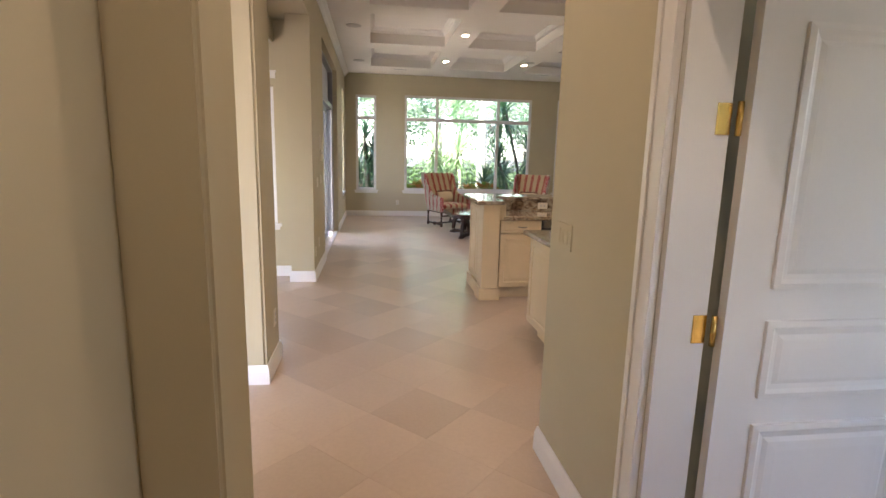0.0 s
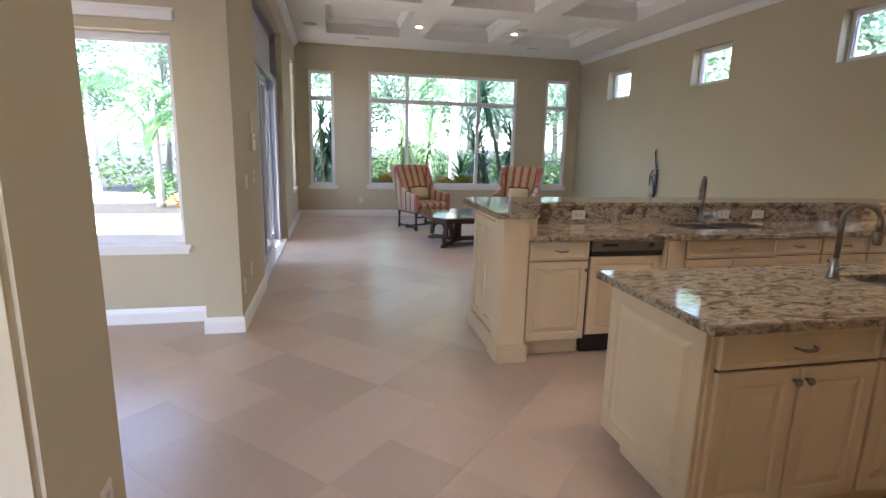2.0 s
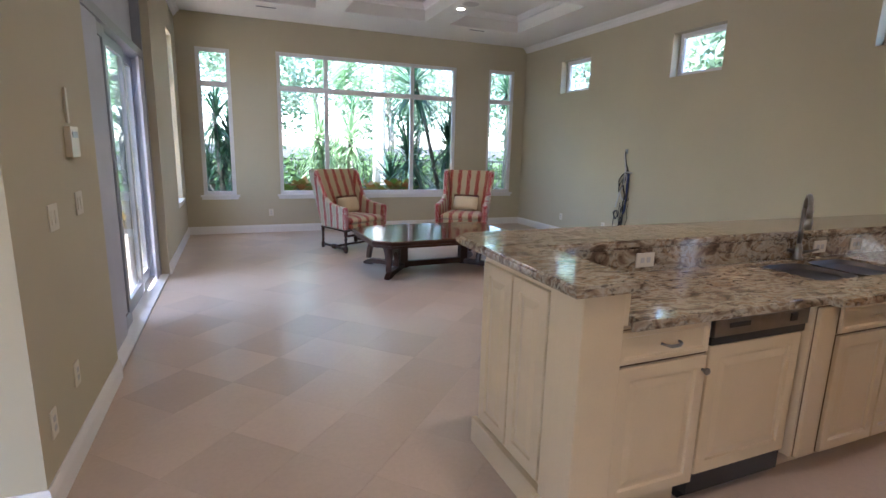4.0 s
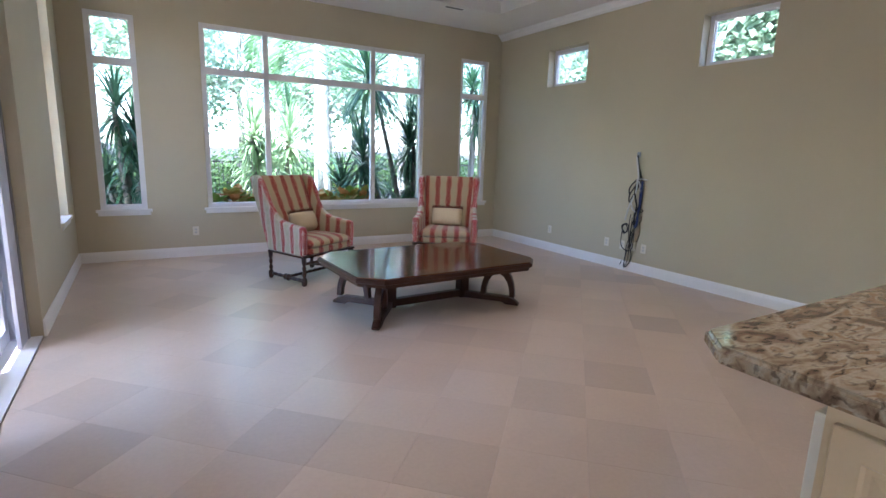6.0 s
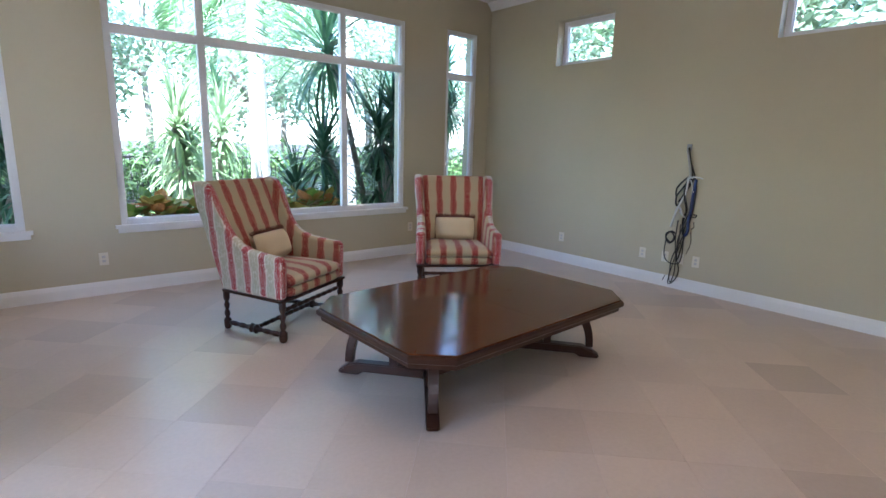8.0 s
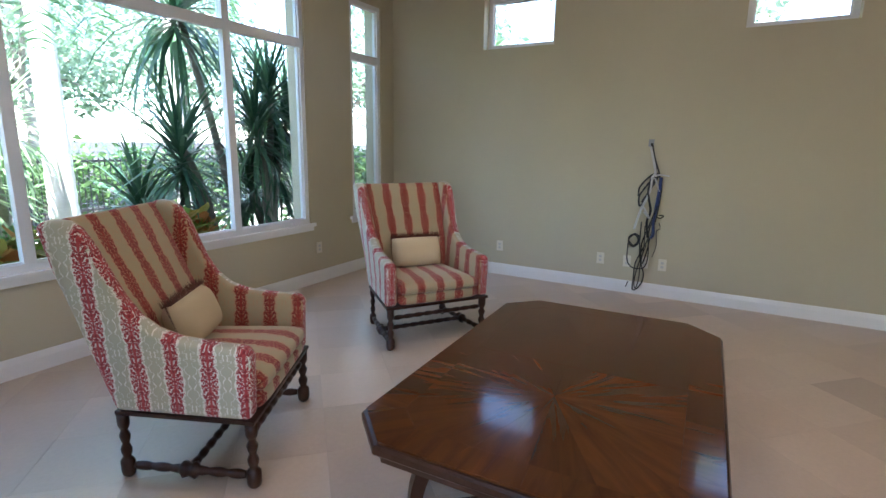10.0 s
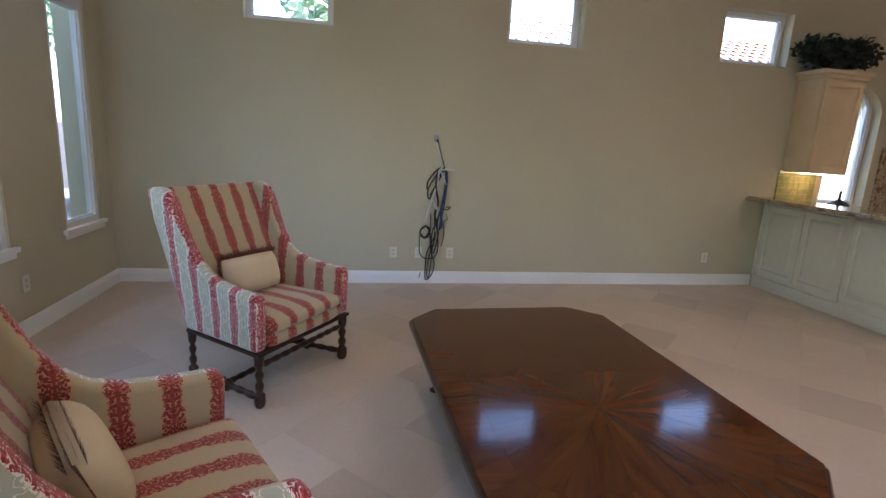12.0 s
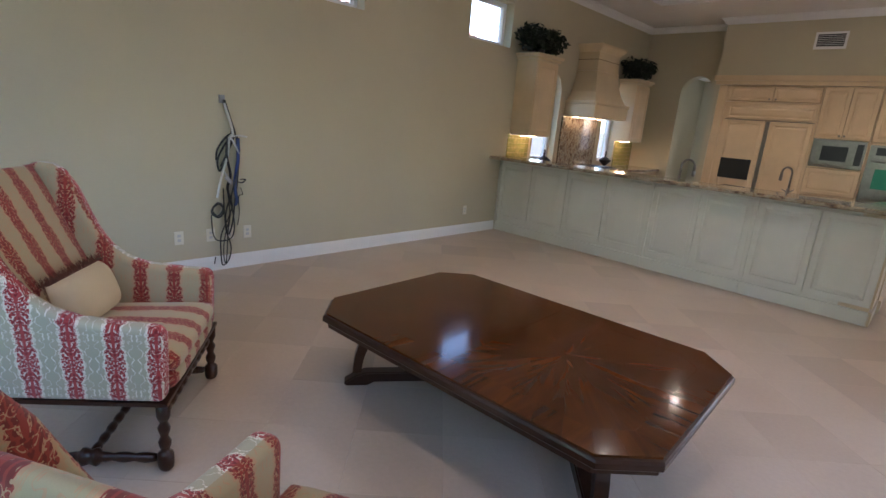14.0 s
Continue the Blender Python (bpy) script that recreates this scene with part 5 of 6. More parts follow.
def cushion(x0, x1, y0, y1, z0, z1, crown=0.02, n=10, r=0.03):
    """A soft box whose top swells."""
    bm = bmesh.new()
    grid = {}
    cx, cy, hx, hy = (x0 + x1) / 2, (y0 + y1) / 2, (x1 - x0) / 2, (y1 - y0) / 2
    layers = [(z0, 0.93), (z0 + 0.25 * (z1 - z0), 1.0), (z0 + 0.75 * (z1 - z0), 1.0), (z1, 0.95)]
    def ring(z, s):
        pts = []
        for i in range(4 * n):
            k, t = divmod(i, n)
            u = -1 + 2 * t / n
            x, y = ((u, -1), (1, u), (-u, 1), (-1, -u))[k]
            q = 1 - 0.035 * (abs(x) * abs(y)) ** 6
            pts.append(bm.verts.new((cx + hx * s * x * q, cy + hy * s * y * q, z)))
        return pts
    rings = [ring(z, s) for z, s in layers]
    for s, dz in ((0.80, 0.6), (0.5, 0.9), (0.2, 1.0)):
        rings.append(ring(z1 + crown * dz, s))
    for a, b in zip(rings, rings[1:]):
        for i in range(4 * n):
            bm.faces.new((a[i], a[(i + 1) % (4 * n)], b[(i + 1) % (4 * n)], b[i]))
    bm.faces.new(rings[0][::-1])
    bm.faces.new(rings[-1])
    return bm


def turned_leg(h):
    return lathe([(0.020, 0), (0.030, 0.012), (0.033, 0.03), (0.033, 0.075), (0.026, 0.085), (0.016, 0.095), (0.024, 0.115), (0.026, 0.135), (0.015, 0.16), (0.022, 0.18), (0.026, 0.20), (0.015, 0.225), (0.023, 0.24), (0.028, 0.255), (0.028, h)], 14)


def bobbin(p, q, r=0.014, turns=7, block=False):
    p, q = Vector(p), Vector(q)
    n = turns * 6
    rad = [r * (0.72 + 0.28 * abs(math.sin(math.pi * turns * i / n))) * (1.9 if block and abs(i / n - 0.5) < 0.07 else 1) for i in range(n + 1)]
    return tube([p.lerp(q, i / n) for i in range(n + 1)], rad, 8)


def wing_chair(m, label):
    ch = thing("wing_chair", label, "armchair", m, group="wing chairs by the coffee table")
    side = [(-0.315, 0.33), (0.305, 0.33), (0.345, 0.50), (0.41, 0.80), (0.455, 1.00), (0.488, 1.165), (0.485, 1.195), (0.43, 1.205), (0.375, 1.198), (0.335, 1.165), (0.29, 1.09),
            (0.245, 0.98), (0.20, 0.875), (0.145, 0.79), (0.075, 0.73), (-0.02, 0.695), (-0.18, 0.673), (-0.31, 0.662), (-0.325, 0.62)]
    known = set(bpy.data.meshes.keys())
    for s in (-1, 1):
        x0, x1 = (0.335, 0.425) if s > 0 else (-0.425, -0.335)
        bm = prism_yz(side, x0, x1, 0.030)
        uv_by(bm, lambda v, f: v.y + 0.30 if abs(f.normal.y) < 0.75 else abs(v.x) - 0.38, lambda v, f: v.z + (abs(v.x) if f.normal.z > 0.5 else 0))
        arm = part("wing_arm", bm, FAB, ch, "damask wing and arm in one piece", smooth=True)
        # inward faces and inner top edges take the darker copy
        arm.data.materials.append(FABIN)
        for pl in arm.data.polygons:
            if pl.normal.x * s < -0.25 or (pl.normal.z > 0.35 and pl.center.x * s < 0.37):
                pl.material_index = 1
    # inner back, leaning, its top rolled
    bm = prism_yz([(0.19, 0.37), (0.29, 0.37), (0.335, 0.55), (0.415, 0.90), (0.47, 1.13), (0.478, 1.17), (0.470, 1.195), (0.450, 1.195), (0.432, 1.165), (0.392, 1.08), (0.315, 0.90), (0.235, 0.72), (0.195, 0.56)], -0.3345, 0.3345, 0.010)
    for v in bm.verts:
        swell = 1 - (v.co.x / 0.3345) ** 2
        v.co.y -= 0.022 * swell * (1 if v.co.z < 1.1 else 0.2)
    uv_by(bm, lambda v, f: v.x, lambda v, f: v.z * 1.05 + v.y * 0.3)
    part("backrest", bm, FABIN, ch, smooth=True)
    bm = cushion(-0.3335, 0.3335, -0.335, 0.28, 0.332, 0.415, 0.0)
    uv_by(bm, lambda v, f: v.x, lambda v, f: v.y + v.z)
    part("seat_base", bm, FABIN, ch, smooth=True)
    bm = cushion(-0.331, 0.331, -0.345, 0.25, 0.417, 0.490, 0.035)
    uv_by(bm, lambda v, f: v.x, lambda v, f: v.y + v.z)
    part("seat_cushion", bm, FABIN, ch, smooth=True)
    part("rail", boxes((-0.42, 0.42, -0.325, 0.31, 0.311, 0.329), bevel=0.004), DARKWOOD, ch)
    for sx in (-1, 1):
        for sy in (-1, 1):
            part("leg", turned_leg(0.311), DARKWOOD, ch, m=pose(0.385 * sx, 0.295 * sy, 0), smooth=True)
        part("stretcher", bobbin((0.385 * sx, -0.26, 0.055), (0.385 * sx, 0.26, 0.055), 0.022, 6, True), DARKWOOD, ch, smooth=True)
    part("stretcher", bobbin((-0.37, 0.0, 0.055), (0.37, 0.0, 0.055), 0.020, 9), DARKWOOD, ch, smooth=True)
    part("stretcher", bobbin((-0.36, -0.285, 0.24), (0.36, -0.285, 0.24), 0.019, 9), DARKWOOD, ch, smooth=True)
    # the chair narrows towards its back
    for key in set(bpy.data.meshes.keys()) - known:
        for v in bpy.data.meshes[key].vertices:
            v.co.x *= 1 - 0.26 * (v.co.y + 0.32) * (1 - min(1, max(0, (v.co.z - 0.35) / 0.7)))
            v.co.z -= 0.04 * max(0, v.co.z - 0.35)
    return ch


def lumbar_pillow(m):
    p = thing("pillow", "small tan linen pillow with a brown fringe on a chair", "pillow", m, group="pillows on the wing chairs")
    bm = bmesh.new()
    n = 12
    W, Hh, T = 0.205, 0.120, 0.078
    top, bot = {}, {}
    for i in range(n + 1):
        for j in range(n + 1):
            u, v = -1 + 2 * i / n, -1 + 2 * j / n
            x, z = W * u * (1 - 0.05 * v * v), Hh * v * (1 - 0.08 * u * u)
            th = T * ((1 - u ** 4) * (1 - v ** 4)) ** 0.5 + 0.004
            top[i, j] = bm.verts.new((x, -th, z))
            bot[i, j] = bm.verts.new((x, th, z))
    for i in range(n):
        for j in range(n):
            bm.faces.new((top[i, j], top[i + 1, j], top[i + 1, j + 1], top[i, j + 1]))
            bm.faces.new((bot[i, j], bot[i, j + 1], bot[i + 1, j + 1], bot[i + 1, j]))
    edge = [(i, 0) for i in range(n)] + [(n, j) for j in range(n)] + [(i, n) for i in range(n, 0, -1)] + [(0, j) for j in range(n, 0, -1)]
    for a, b in zip(edge, edge[1:] + edge[:1]):
        bm.faces.new((top[a], top[b], bot[b], bot[a]))
    part("cover", bm, LINEN, p, smooth=True)
    bm = bmesh.new()
    rnd = random.Random(5)
    for i in range(70):
        x = -W + 2 * W * i / 69
        a, b = rnd.uniform(-0.012, 0.012), rnd.uniform(0.03, 0.045)
        for q in ((x - 0.004, -0.022), (x + 0.002, -0.010), (x - 0.001, 0.004), (x + 0.001, 0.018)):
            bm.faces.new([bm.verts.new(v) for v in ((q[0], q[1], Hh * 0.94), (q[0] + 0.007, q[1], Hh * 0.94), (q[0] + 0.004 + a, q[1] * 1.6, Hh * 0.94 + b))])
    for s in (-1, 1):
        for i in range(40):
            z = -Hh + 2 * Hh * i / 39
            a = rnd.uniform(0.015, 0.03)
            bm.faces.new([bm.verts.new(v) for v in ((s * W * 0.95, -0.004, z), (s * W * 0.95, 0.004, z + 0.006), (s * (W * 0.95 + a), 0, z + 0.003))])
    part("fringe", bm, FRINGE, p, "brown red fringe", kind="stuff")
    return p


CA = pose(1.723, 9.40, 0, 0, 0, 29)
CB = pose(3.56, 9.356, 0, 0, 0, -34.5)
wing_chair(CA, "red and cream striped damask wing chair on turned walnut legs")
wing_chair(CB, "red and cream striped damask wing chair on turned walnut legs")
LP = pose(0.03, 0.125, 0.635, -20, 0, 6)
lumbar_pillow(CA @ LP)
lumbar_pillow(CB @ pose(0.0, 0.130, 0.630, -18, 0, -4))

# ---- garden ----
def leaves_mesh(name, verts, faces, mat, parent=None, kind="", label=""):
    me = bpy.data.meshes.new(name)
    me.from_pydata(verts, [], faces)
    me.materials.append(mat)
    ob = new(name, me)
    if parent is not None:
        ob.parent = parent
    return tagged(ob, label, kind=kind)


def blade(verts, faces, base, yaw, pitch, length, width, droop, rnd):
    """A strap leaf: rises at pitch and bends down by droop."""
    n = 4
    c, s = math.cos(yaw), math.sin(yaw)
    x = z = 0.0
    a = pitch
    start = len(verts)
    for i in range(n + 1):
        w = width * (0.55, 1.0, 0.8, 0.5, 0.04)[i] / 2
        for k in (-1, 1):
            verts.append((base[0] + x * c - k * w * s, base[1] + x * s + k * w * c, base[2] + z))
        x += length / n * math.cos(a)
        z += length / n * math.sin(a)
        a -= droop / n
    for i in range(n):
        q = start + 2 * i
        faces.append((q, q + 1, q + 3, q + 2))


def rosette(verts, faces, c, n, length, width, rnd, stack=0.34, droop=1.5):
    for i in range(n):
        f = i / n
        blade(verts, faces, (c[0], c[1], c[2] - stack * (1 - f)), i * 2.4 + rnd.uniform(-0.3, 0.3), -0.70 + 2.1 * f + rnd.uniform(-0.35, 0.35), length * rnd.uniform(0.65, 1.2), width, droop * rnd.uniform(0.3, 1.3) * (1.0 - 0.5 * f), rnd)


def dracaena(x, y, heads, seed, leaf=None, label="dark green dracaena with slender pale trunks", length=0.80, n=150, width=0.044):
    rnd = random.Random(seed)
    t = thing("dracaena", label, "plant", pose(x, y - 0.22, -0.15))
    for hx, hy, hz in heads:
        h = hz + 0.15
        pts = [(hx * f ** 1.6 + 0.03 * math.sin(5 * f + seed), hy * f, h * f) for f in (0, 0.15, 0.3, 0.45, 0.6, 0.75, 0.9, 1.0)]
        part("trunk", tube(pts, [0.06 - 0.028 * k / 7 for k in range(8)], 8), BARK, t, smooth=True)
        v, f = [], []
        rosette(v, f, (hx, hy, h), n, length, width, rnd)
        leaves_mesh("crown", v, f, leaf or DRACENA, t)
    return t


dracaena(-0.12, 12.75, [(-0.06, 0, 2.10), (0.16, 0.1, 1.70), (0.46, -0.15, 1.4), (-0.40, 0.2, 1.45), (0.24, -0.1, 1.0), (-0.25, 0.1, 0.9), (0.05, 0.2, 1.25)], 1, length=0.66, n=110)
dracaena(4.45, 12.8, [(-0.70, 0, 2.95)], 2, length=1.25, n=170)
dracaena(4.70, 12.55, [(0.05, 0, 2.12), (0.42, 0.1, 1.85), (-0.22, -0.05, 1.72), (0.3, 0.2, 1.3), (-0.05, 0.3, 1.0)], 3, length=0.90, n=130)
dracaena(4.05, 12.65, [(-0.48, -0.05, 1.45), (-0.15, 0.4, 1.05), (-0.75, 0.3, 0.85)], 4, length=0.95, n=120)
dracaena(6.1, 12.9, [(0, 0, 2.9), (0.2, 0.1, 2.3)], 5, length=0.6)
dracaena(1.84, 13.5, [(0.0, 0, 1.80), (0.1, 0.1, 1.3)], 6, LIGHTLEAF, "light green dracaena with drooping strap leaves", 0.8, 140, 0.05)
dracaena(0.75, 12.5, [(0.0, 0, 1.35), (0.1, 0.1, 0.9)], 8, length=0.5, n=70)
dracaena(2.75, 14.8, [(0.05, 0, 1.75), (-0.3, 0, 1.2)], 7, LIGHTLEAF, "light green dracaena with drooping strap leaves", 0.95, 130, 0.06)
dracaena(3.1, 16.0, [(0.0, 0, 2.55)], 9, length=0.55, n=70)
dracaena(-1.6, 13.2, [(0.0, 0, 1.7), (0.2, 0.2, 1.1)], 10, length=0.6)


def palm(x, y, h, seed, trunk=0.14, frond=2.4, n=14, lean=0.0, label="tall palm with a pale ringed trunk"):
    rnd = random.Random(seed)
    t = thing("palm_tree", label, "palm", pose(x, y, -0.15))
    prof = []
    k = int(h / 0.12)
    pts = [(lean * (i / k) ** 2, 0, h * i / k) for i in range(k + 1)]
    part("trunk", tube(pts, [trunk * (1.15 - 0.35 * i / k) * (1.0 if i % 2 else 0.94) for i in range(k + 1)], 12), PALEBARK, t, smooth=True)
    v, f = [], []
    for i in range(n):
        yaw, p0 = i * 2.4 + rnd.uniform(-0.2, 0.2), rnd.uniform(-0.2, 1.2)
        a, px, pz = p0, 0.0, h
        L = frond * rnd.uniform(0.8, 1.1)
        c, s = math.cos(yaw), math.sin(yaw)
        for j in range(26):
            px += L / 26 * math.cos(a)
            pz += L / 26 * math.sin(a)
            a -= 2.0 / 26
            for sd in (-1, 1):
                ln = L * 0.24 * math.sin(math.pi * (j + 2) / 29)
                ex, ey, ez = ln * 0.45, sd * ln * 0.75, -ln * rnd.uniform(0.3, 0.8)
                w = 0.018
                b = (lean + px * c, px * s, pz)
                e = (b[0] + ex * c - ey * s, b[1] + ex * s + ey * c, b[2] + ez)
                q = len(v)
                v += [(b[0] - w * c, b[1] - w * s, b[2]), (b[0] + w * c, b[1] + w * s, b[2] + 0.01), ((b[0] + e[0]) / 2 + w * c, (b[1] + e[1]) / 2 + w * s, (b[2] + e[2]) / 2 + 0.03), e]
                f.append((q, q + 1, q + 2, q + 3))
    leaves_mesh("crown", v, f, PALMLEAF, t)
    return t


palm(3.78, 15.5, 4.5, 11, 0.17, 2.5, 18)
palm(0.2, 16.5, 5.0, 12, 0.11)
palm(-4.2, 14.0, 2.6, 13, 0.09, 1.9, label="slender palm by the patio")
palm(-3.5, 13.6, 2.3, 14, 0.08, 1.7, lean=0.4, label="slender palm by the patio")
palm(-2.5, 14.1, 2.9, 15, 0.08, 1.9, lean=-0.3, label="slender palm by the patio")
palm(-6.2, 15.5, 3.0, 16, 0.10, 2.2, label="slender palm by the patio")
palm(6.6, 17.0, 5.6, 17, 0.12)


def clump(verts, faces, c, r, n, size, rnd, squash=0.8):
    """Leaves scattered in a ragged lump."""
    for _ in range(n):
        d = Vector((rnd.gauss(0, 1), rnd.gauss(0, 1), rnd.gauss(0, 1))).normalized() * r * rnd.uniform(0.35, 1.08)
        p = Vector(c) + Vector((d.x, d.y, d.z * squash))
        a = Vector((rnd.gauss(0, 1), rnd.gauss(0, 1), rnd.gauss(0, 0.6))).normalized() * size * rnd.uniform(0.6, 1.3)
        b = a.cross(Vector((rnd.gauss(0, 1), rnd.gauss(0, 1), rnd.gauss(0, 1)))).normalized() * size * 0.42
        q = len(verts)
        verts += [tuple(p - a), tuple(p + b), tuple(p + a), tuple(p - b)]
        faces.append((q, q + 1, q + 2, q + 3))


def broadleaf(x, y, h, r, seed, mat=None, n=4600, label="broad leafy garden tree in sun", size=0.12):
    rnd = random.Random(seed)
    t = thing("tree", label, "tree", pose(x, y, -0.15))
    part("trunk", tube([(0, 0, 0), (0.1, 0.05, h * 0.3), (0.0, 0.1, h * 0.55)], [0.16, 0.12, 0.08], 10), BARK, t, smooth=True)
    v, f = [], []
    for k in range(12):
        a = rnd.uniform(0, 6.28)
        q = (math.cos(a) * r * rnd.uniform(0.1, 0.75), math.sin(a) * r * rnd.uniform(0.1, 0.75), h * rnd.uniform(0.4, 0.95))
        part("limb", tube([(0, 0.08, h * 0.45), (q[0] * 0.5, q[1] * 0.5, (q[2] + h * 0.5) / 2), q], [0.06, 0.035, 0.015], 6), BARK, t)
        clump(v, f, q, r * rnd.uniform(0.28, 0.48), n // 12, size, rnd)
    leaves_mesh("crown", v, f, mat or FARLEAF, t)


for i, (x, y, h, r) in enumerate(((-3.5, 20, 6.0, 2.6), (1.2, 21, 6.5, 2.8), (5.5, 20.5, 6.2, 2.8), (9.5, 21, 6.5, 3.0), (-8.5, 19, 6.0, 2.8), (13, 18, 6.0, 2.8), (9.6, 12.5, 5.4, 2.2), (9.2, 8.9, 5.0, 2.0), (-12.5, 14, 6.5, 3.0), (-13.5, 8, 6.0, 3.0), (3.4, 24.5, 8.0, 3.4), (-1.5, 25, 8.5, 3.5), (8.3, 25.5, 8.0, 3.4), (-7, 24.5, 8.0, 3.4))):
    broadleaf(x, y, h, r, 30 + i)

rnd = random.Random(70)
v, f = [], []
for i in range(120):
    x = -2 + 18 * i / 119
    clump(v, f, (x + rnd.uniform(-0.3, 0.3), 18.6 + rnd.uniform(-0.5, 0.5), 0.35 + rnd.uniform(0, 0.6)), 0.75, 130, 0.09, rnd)
for i in range(40):
    clump(v, f, (-15.5 + rnd.uniform(-0.4, 0.4), 4 + 0.38 * i, 0.4 + rnd.uniform(0, 1.0)), 0.8, 110, 0.09, rnd)
leaves_mesh("hedge", v, f, HEDGELEAF, None, "stuff", "clipped green hedge along the garden fence")
v, f = [], []
for i in range(30):
    clump(v, f, (rnd.uniform(-0.6, 6.5), rnd.uniform(13.4, 14.6), rnd.uniform(-0.05, 0.3)), 0.38, 110, 0.06, rnd)
for i in range(10):
    clump(v, f, (rnd.uniform(4.6, 6.3), rnd.uniform(12.0, 12.5), rnd.uniform(0.0, 0.6)), 0.33, 130, 0.05, rnd)
for i in range(14):
    clump(v, f, (rnd.uniform(-6.5, -1.9), rnd.uniform(15.5, 16.8), rnd.uniform(0.0, 0.9)), 0.6, 150, 0.08, rnd)
leaves_mesh("undergrowth", v, f, HEDGELEAF, None, "stuff", "low green shrubs under the palms")


def croton(x, y, z, seed, n=26, s=0.17):
    rnd = random.Random(seed)
    t = thing("croton", "broad-leaved croton in green and copper red", "plant", pose(x, y, z), group="crotons in the window bed")
    v, f = [], []
    for i in range(n):
        yaw, up = rnd.uniform(0, 6.28), rnd.uniform(0.1, 1.2)
        r0 = rnd.uniform(0.0, 0.16)
        b = Vector((r0 * math.cos(yaw), r0 * math.sin(yaw), rnd.uniform(0.0, 0.28)))
        d = Vector((math.cos(yaw) * math.cos(up), math.sin(yaw) * math.cos(up), math.sin(up)))
        sd = Vector((-math.sin(yaw), math.cos(yaw), 0))
        L, W = s * rnd.uniform(0.8, 1.3), s * 0.33
        q = len(v)
        for k, wd in ((0, 0.15), (0.3, 0.9), (0.65, 1.0), (1.0, 0.1)):
            c = b + d * L * k - Vector((0, 0, 0.05 * k * k))
            v += [tuple(c - sd * W * wd), tuple(c + Vector((0, 0, -0.015))), tuple(c + sd * W * wd)]
        for k in range(3):
            j = q + 3 * k
            f += [(j, j + 1, j + 4, j + 3), (j + 1, j + 2, j + 5, j + 4)]
    leaves_mesh("foliage", v, f, CROTON, t)
    part("stem", tube([(0, 0, -0.5), (0.01, 0, 0.1), (0, 0, 0.25)], 0.012, 6), BARK, t)


for i, x in enumerate((1.02, 1.26, 1.50, 1.72, 1.95, 2.62, 2.86, 3.10, 3.32)):
    croton(x, 11.78 + 0.1 * (i % 3 - 1), 0.44 + 0.04 * (i % 2), 90 + i, n=40, s=0.22)
for i in range(6):
    croton(-3.2 + 0.3 * i, 11.9 + 0.15 * (i % 2), 0.0, 120 + i, s=0.2)
structure("planting_bed", boxes((-0.6, 5.8, 11.33, 12.4, -0.15, 0.28)), SOIL)

structure("pavement", boxes((-11, -0.95, 4.70, 11.6, -0.15, -0.03)), PAVE)
structure("lawn_path", boxes((-14, 14, 14.9, 17.6, -0.15, -0.11)), PAVE)

fn = thing("garden_fence", "black iron picket fence behind the palms", "fence")
for i in range(2):
    part("rail", boxes((-1.5, 14, 17.88, 17.92, 0.15 + 0.92 * i, 0.19 + 0.92 * i)), IRON, fn)
bm = bmesh.new()
for i in range(155):
    box(bm, -1.5 + 0.1 * i, -1.484 + 0.1 * i, 17.892, 17.908, -0.15, 1.14)
part("pickets", bm, IRON, fn, kind="stuff")

hs = thing("neighbour_house", "pale stucco neighbouring house with a barrel tile roof", "house")
part("wall", boxes((11.5, 12.0, -4, 8.2, -0.15, 3.0)), STUCCO, hs)
bm = bmesh.new()
for j in range(12):
    for i in range(42):
        y, x = -4.2 + 0.3 * i, 11.1 + 0.33 * j
        seg = [(math.cos(math.pi * k / 5) * 0.15, math.sin(math.pi * k / 5) * 0.07) for k in range(6)]
        a = [bm.verts.new((x, y + u, 3.05 + 0.16 * j + w + 0.03)) for u, w in seg]
        b = [bm.verts.new((x + 0.36, y + u * 0.85, 3.21 + 0.16 * j + w * 0.85)) for u, w in seg]
        for k in range(5):
            bm.faces.new((a[k], a[k + 1], b[k + 1], b[k]))
part("roof", bm, ROOF, hs)
part("roof_deck", boxes((11.05, 11.5, -4.2, 8.3, 2.98, 3.03)), STUCCO, hs)

# artificial plants on the wall cabinets
for x, y, sd in ((5.42, 3.67, 1), (5.42, 0.44, 2)):
    rnd = random.Random(200 + sd)
    t = thing("artificial_plant", "dark leafy artificial plant on a wall cabinet", "plant", pose(x, y, 2.491))
    part("pot", lathe([(0.06, 0), (0.08, 0.08), (0.085, 0.085)], 12), BLACK, t)
    v, f = [], []
    for k in range(11):
        clump(v, f, (rnd.uniform(-0.06, 0.06), -0.34 + 0.068 * k, 0.19 + 0.06 * math.sin(k * 1.3)), 0.17, 130, 0.05, rnd)
    leaves_mesh("foliage", v, f, FAKE, t)
    part("tendril", tube([(0, -0.25, 0.2), (-0.03, -0.36, 0.38), (-0.02, -0.44, 0.39)], 0.008, 6), FAKE, t)

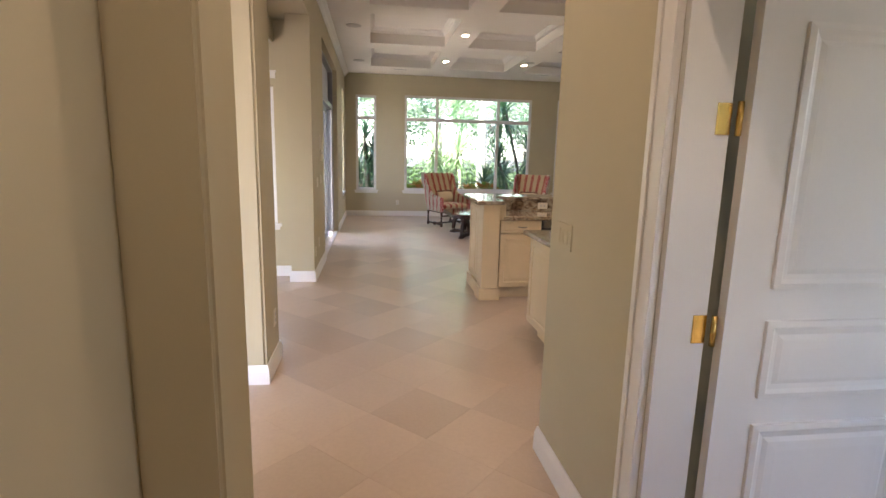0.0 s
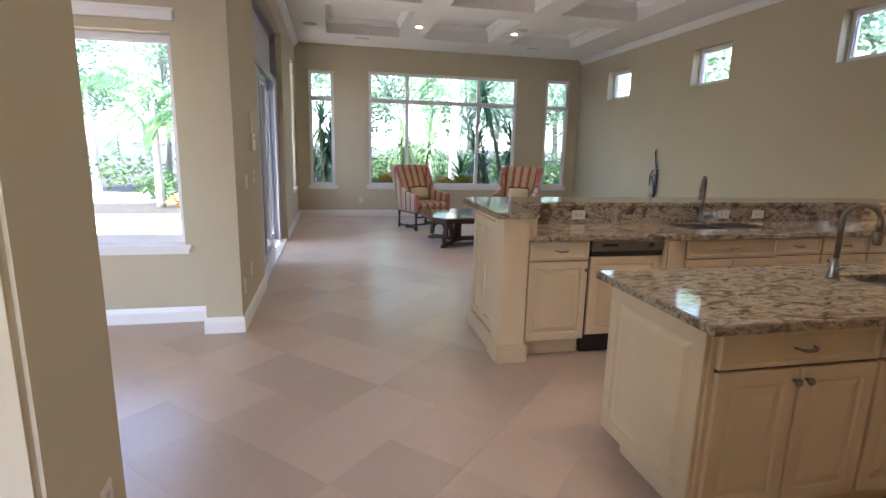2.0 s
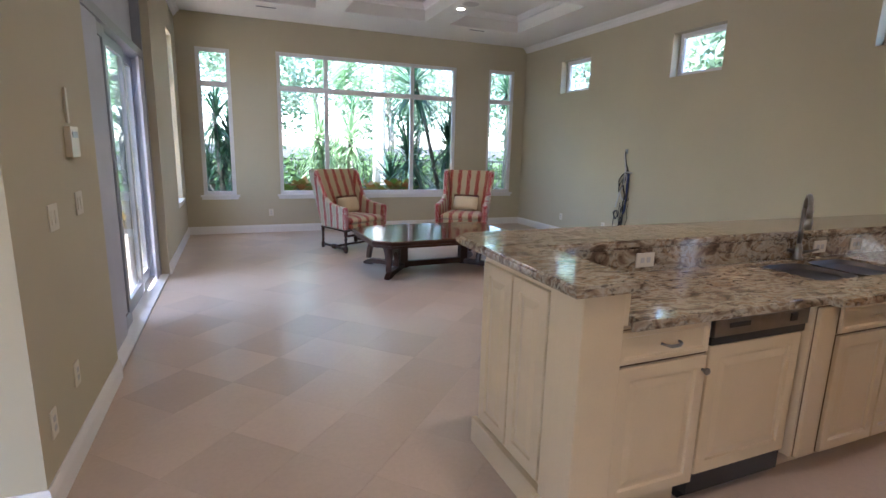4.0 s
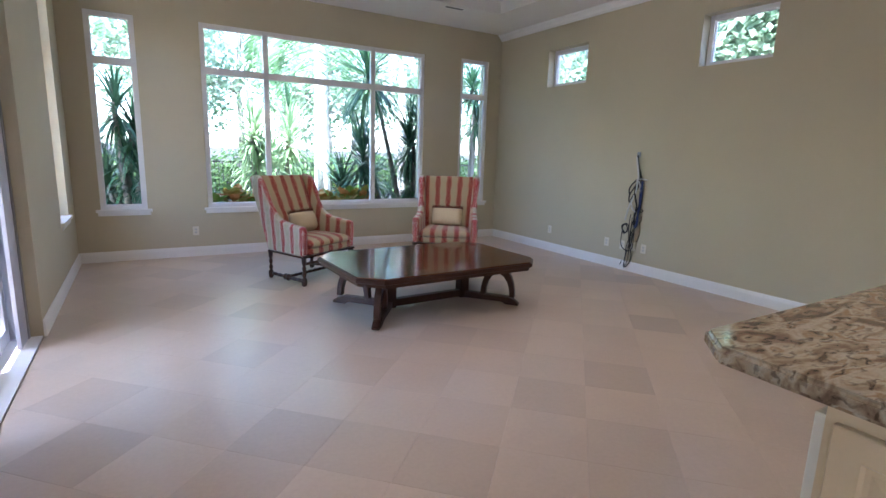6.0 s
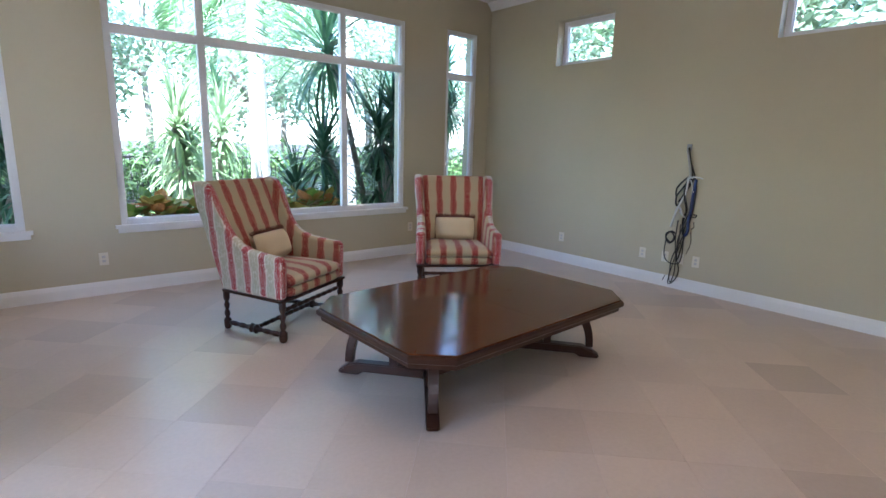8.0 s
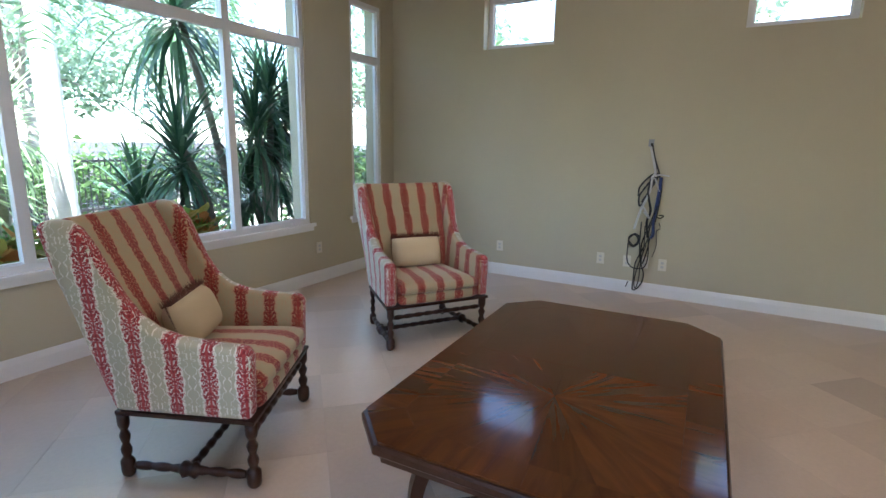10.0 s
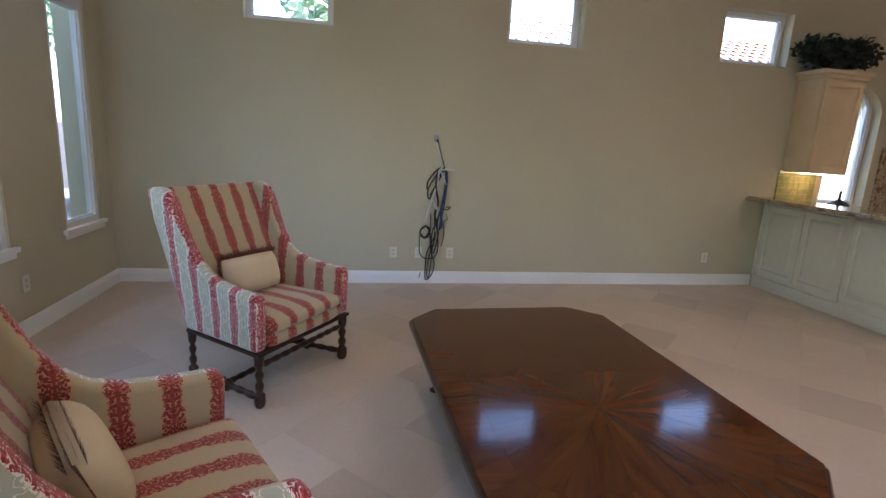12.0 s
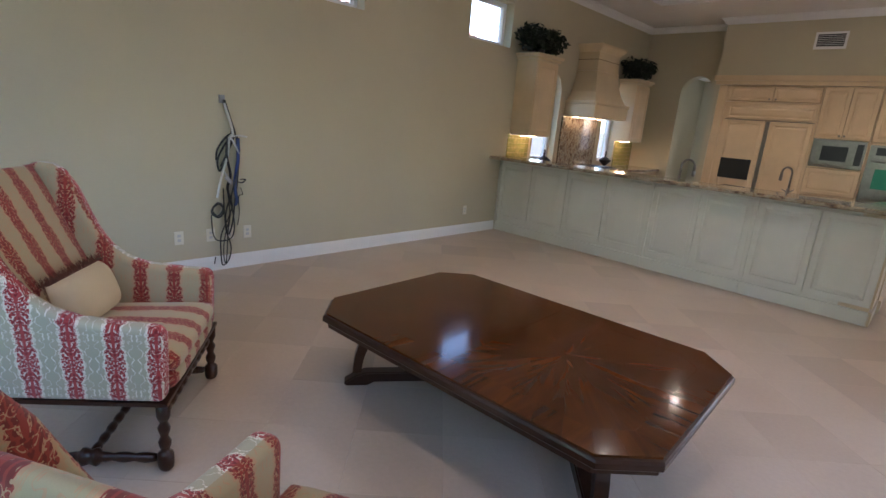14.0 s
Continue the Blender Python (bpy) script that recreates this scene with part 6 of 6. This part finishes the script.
# curtain in the breakfast room
bm = bmesh.new()
cols_ = []
for k in range(25):
    z = 2.36 - (2.36 - 0.72) * k / 24
    pinch = 1 - 0.45 * math.exp(-((z - 1.15) / 0.16) ** 2)
    cols_.append([bm.verts.new((-2.90 + (i / 36 - 0.5) * 0.42 * pinch, 4.33 + 0.03 * math.sin(i * 1.25) * pinch, z)) for i in range(37)])
for a, b in zip(cols_, cols_[1:]):
    for i in range(36):
        bm.faces.new((a[i], a[i + 1], b[i + 1], b[i]))
cu = thing("curtain", "pale linen curtain tied back beside a window", "curtain")
part("panel", bm, CLOTH, cu, smooth=True)
part("tieback", boxes((-3.03, -2.77, 4.285, 4.29, 1.11, 1.17), (-3.03, -2.77, 4.375, 4.38, 1.11, 1.17)), CLOTH, cu)
part("rod", tube([(-4.7, 4.33, 2.38), (-2.6, 4.33, 2.38)], 0.012, 8), TRIM, cu)

# ---- floor tiles ----
def tiles():
    T, g = 0.437, 0.0004
    bm = bmesh.new()
    s, k = T / 2 - g, 0.0003
    lo = [bm.verts.new((x * s, y * s, -0.0055)) for x, y in ((-1, -1), (1, -1), (1, 1), (-1, 1))]
    mi = [bm.verts.new((x * s, y * s, -k)) for x, y in ((-1, -1), (1, -1), (1, 1), (-1, 1))]
    hi = [bm.verts.new((x * (s - k), y * (s - k), 0)) for x, y in ((-1, -1), (1, -1), (1, 1), (-1, 1))]
    for a, b in ((lo, mi), (mi, hi)):
        for i in range(4):
            bm.faces.new((a[i], a[(i + 1) % 4], b[(i + 1) % 4], b[i]))
    bm.faces.new(hi)
    me = bpy.data.meshes.new("tile")
    bm.to_mesh(me)
    bm.free()
    me.materials.append(TRAV)
    floor = bpy.data.objects["floor"]
    near, rest = [], []
    c, sn = math.cos(math.pi / 4), math.sin(math.pi / 4)
    for i in range(-40, 41):
        for j in range(-40, 41):
            u, v = (i + 0.5) * T, (j + 0.5) * T
            x, y = 3.12 + u * c - v * sn, 8.86 + u * sn + v * c
            if -6.0 < x < 5.9 and -3.6 < y < 11.6 and not (x < -1.2 and y > 4.6):
                near.append((x, y)) if (-0.9 < x < 5.7 and 4.4 < y < 11.5) or (-0.9 < x < 1.5 and -0.6 < y <= 4.4) else rest.append((x, y))
    near.sort(key=lambda q: (q[0] - 1.5) ** 2 * 0.5 + (q[1] - 6) ** 2 * 0.2)
    rest += near[300:]
    for x, y in near[:300]:
        ob = new("tile", me)
        ob.parent = floor
        ob.matrix_basis = pose(x, y, 0, 0, 0, 45)
    vs, fs = [], []
    for x, y in rest:
        q = len(vs)
        for a, b in ((-s, -s), (s, -s), (s, s), (-s, s)):
            vs.append((x + a * c - b * sn, y + a * sn + b * c, -0.0002))
        fs.append((q, q + 1, q + 2, q + 3))
    me2 = bpy.data.meshes.new("far_tiles")
    me2.from_pydata(vs, [], fs)
    me2.materials.append(TRAV)
    ob = new("far_tiles", me2)
    ob.parent = floor
    tagged(ob, kind="stuff")


tiles()
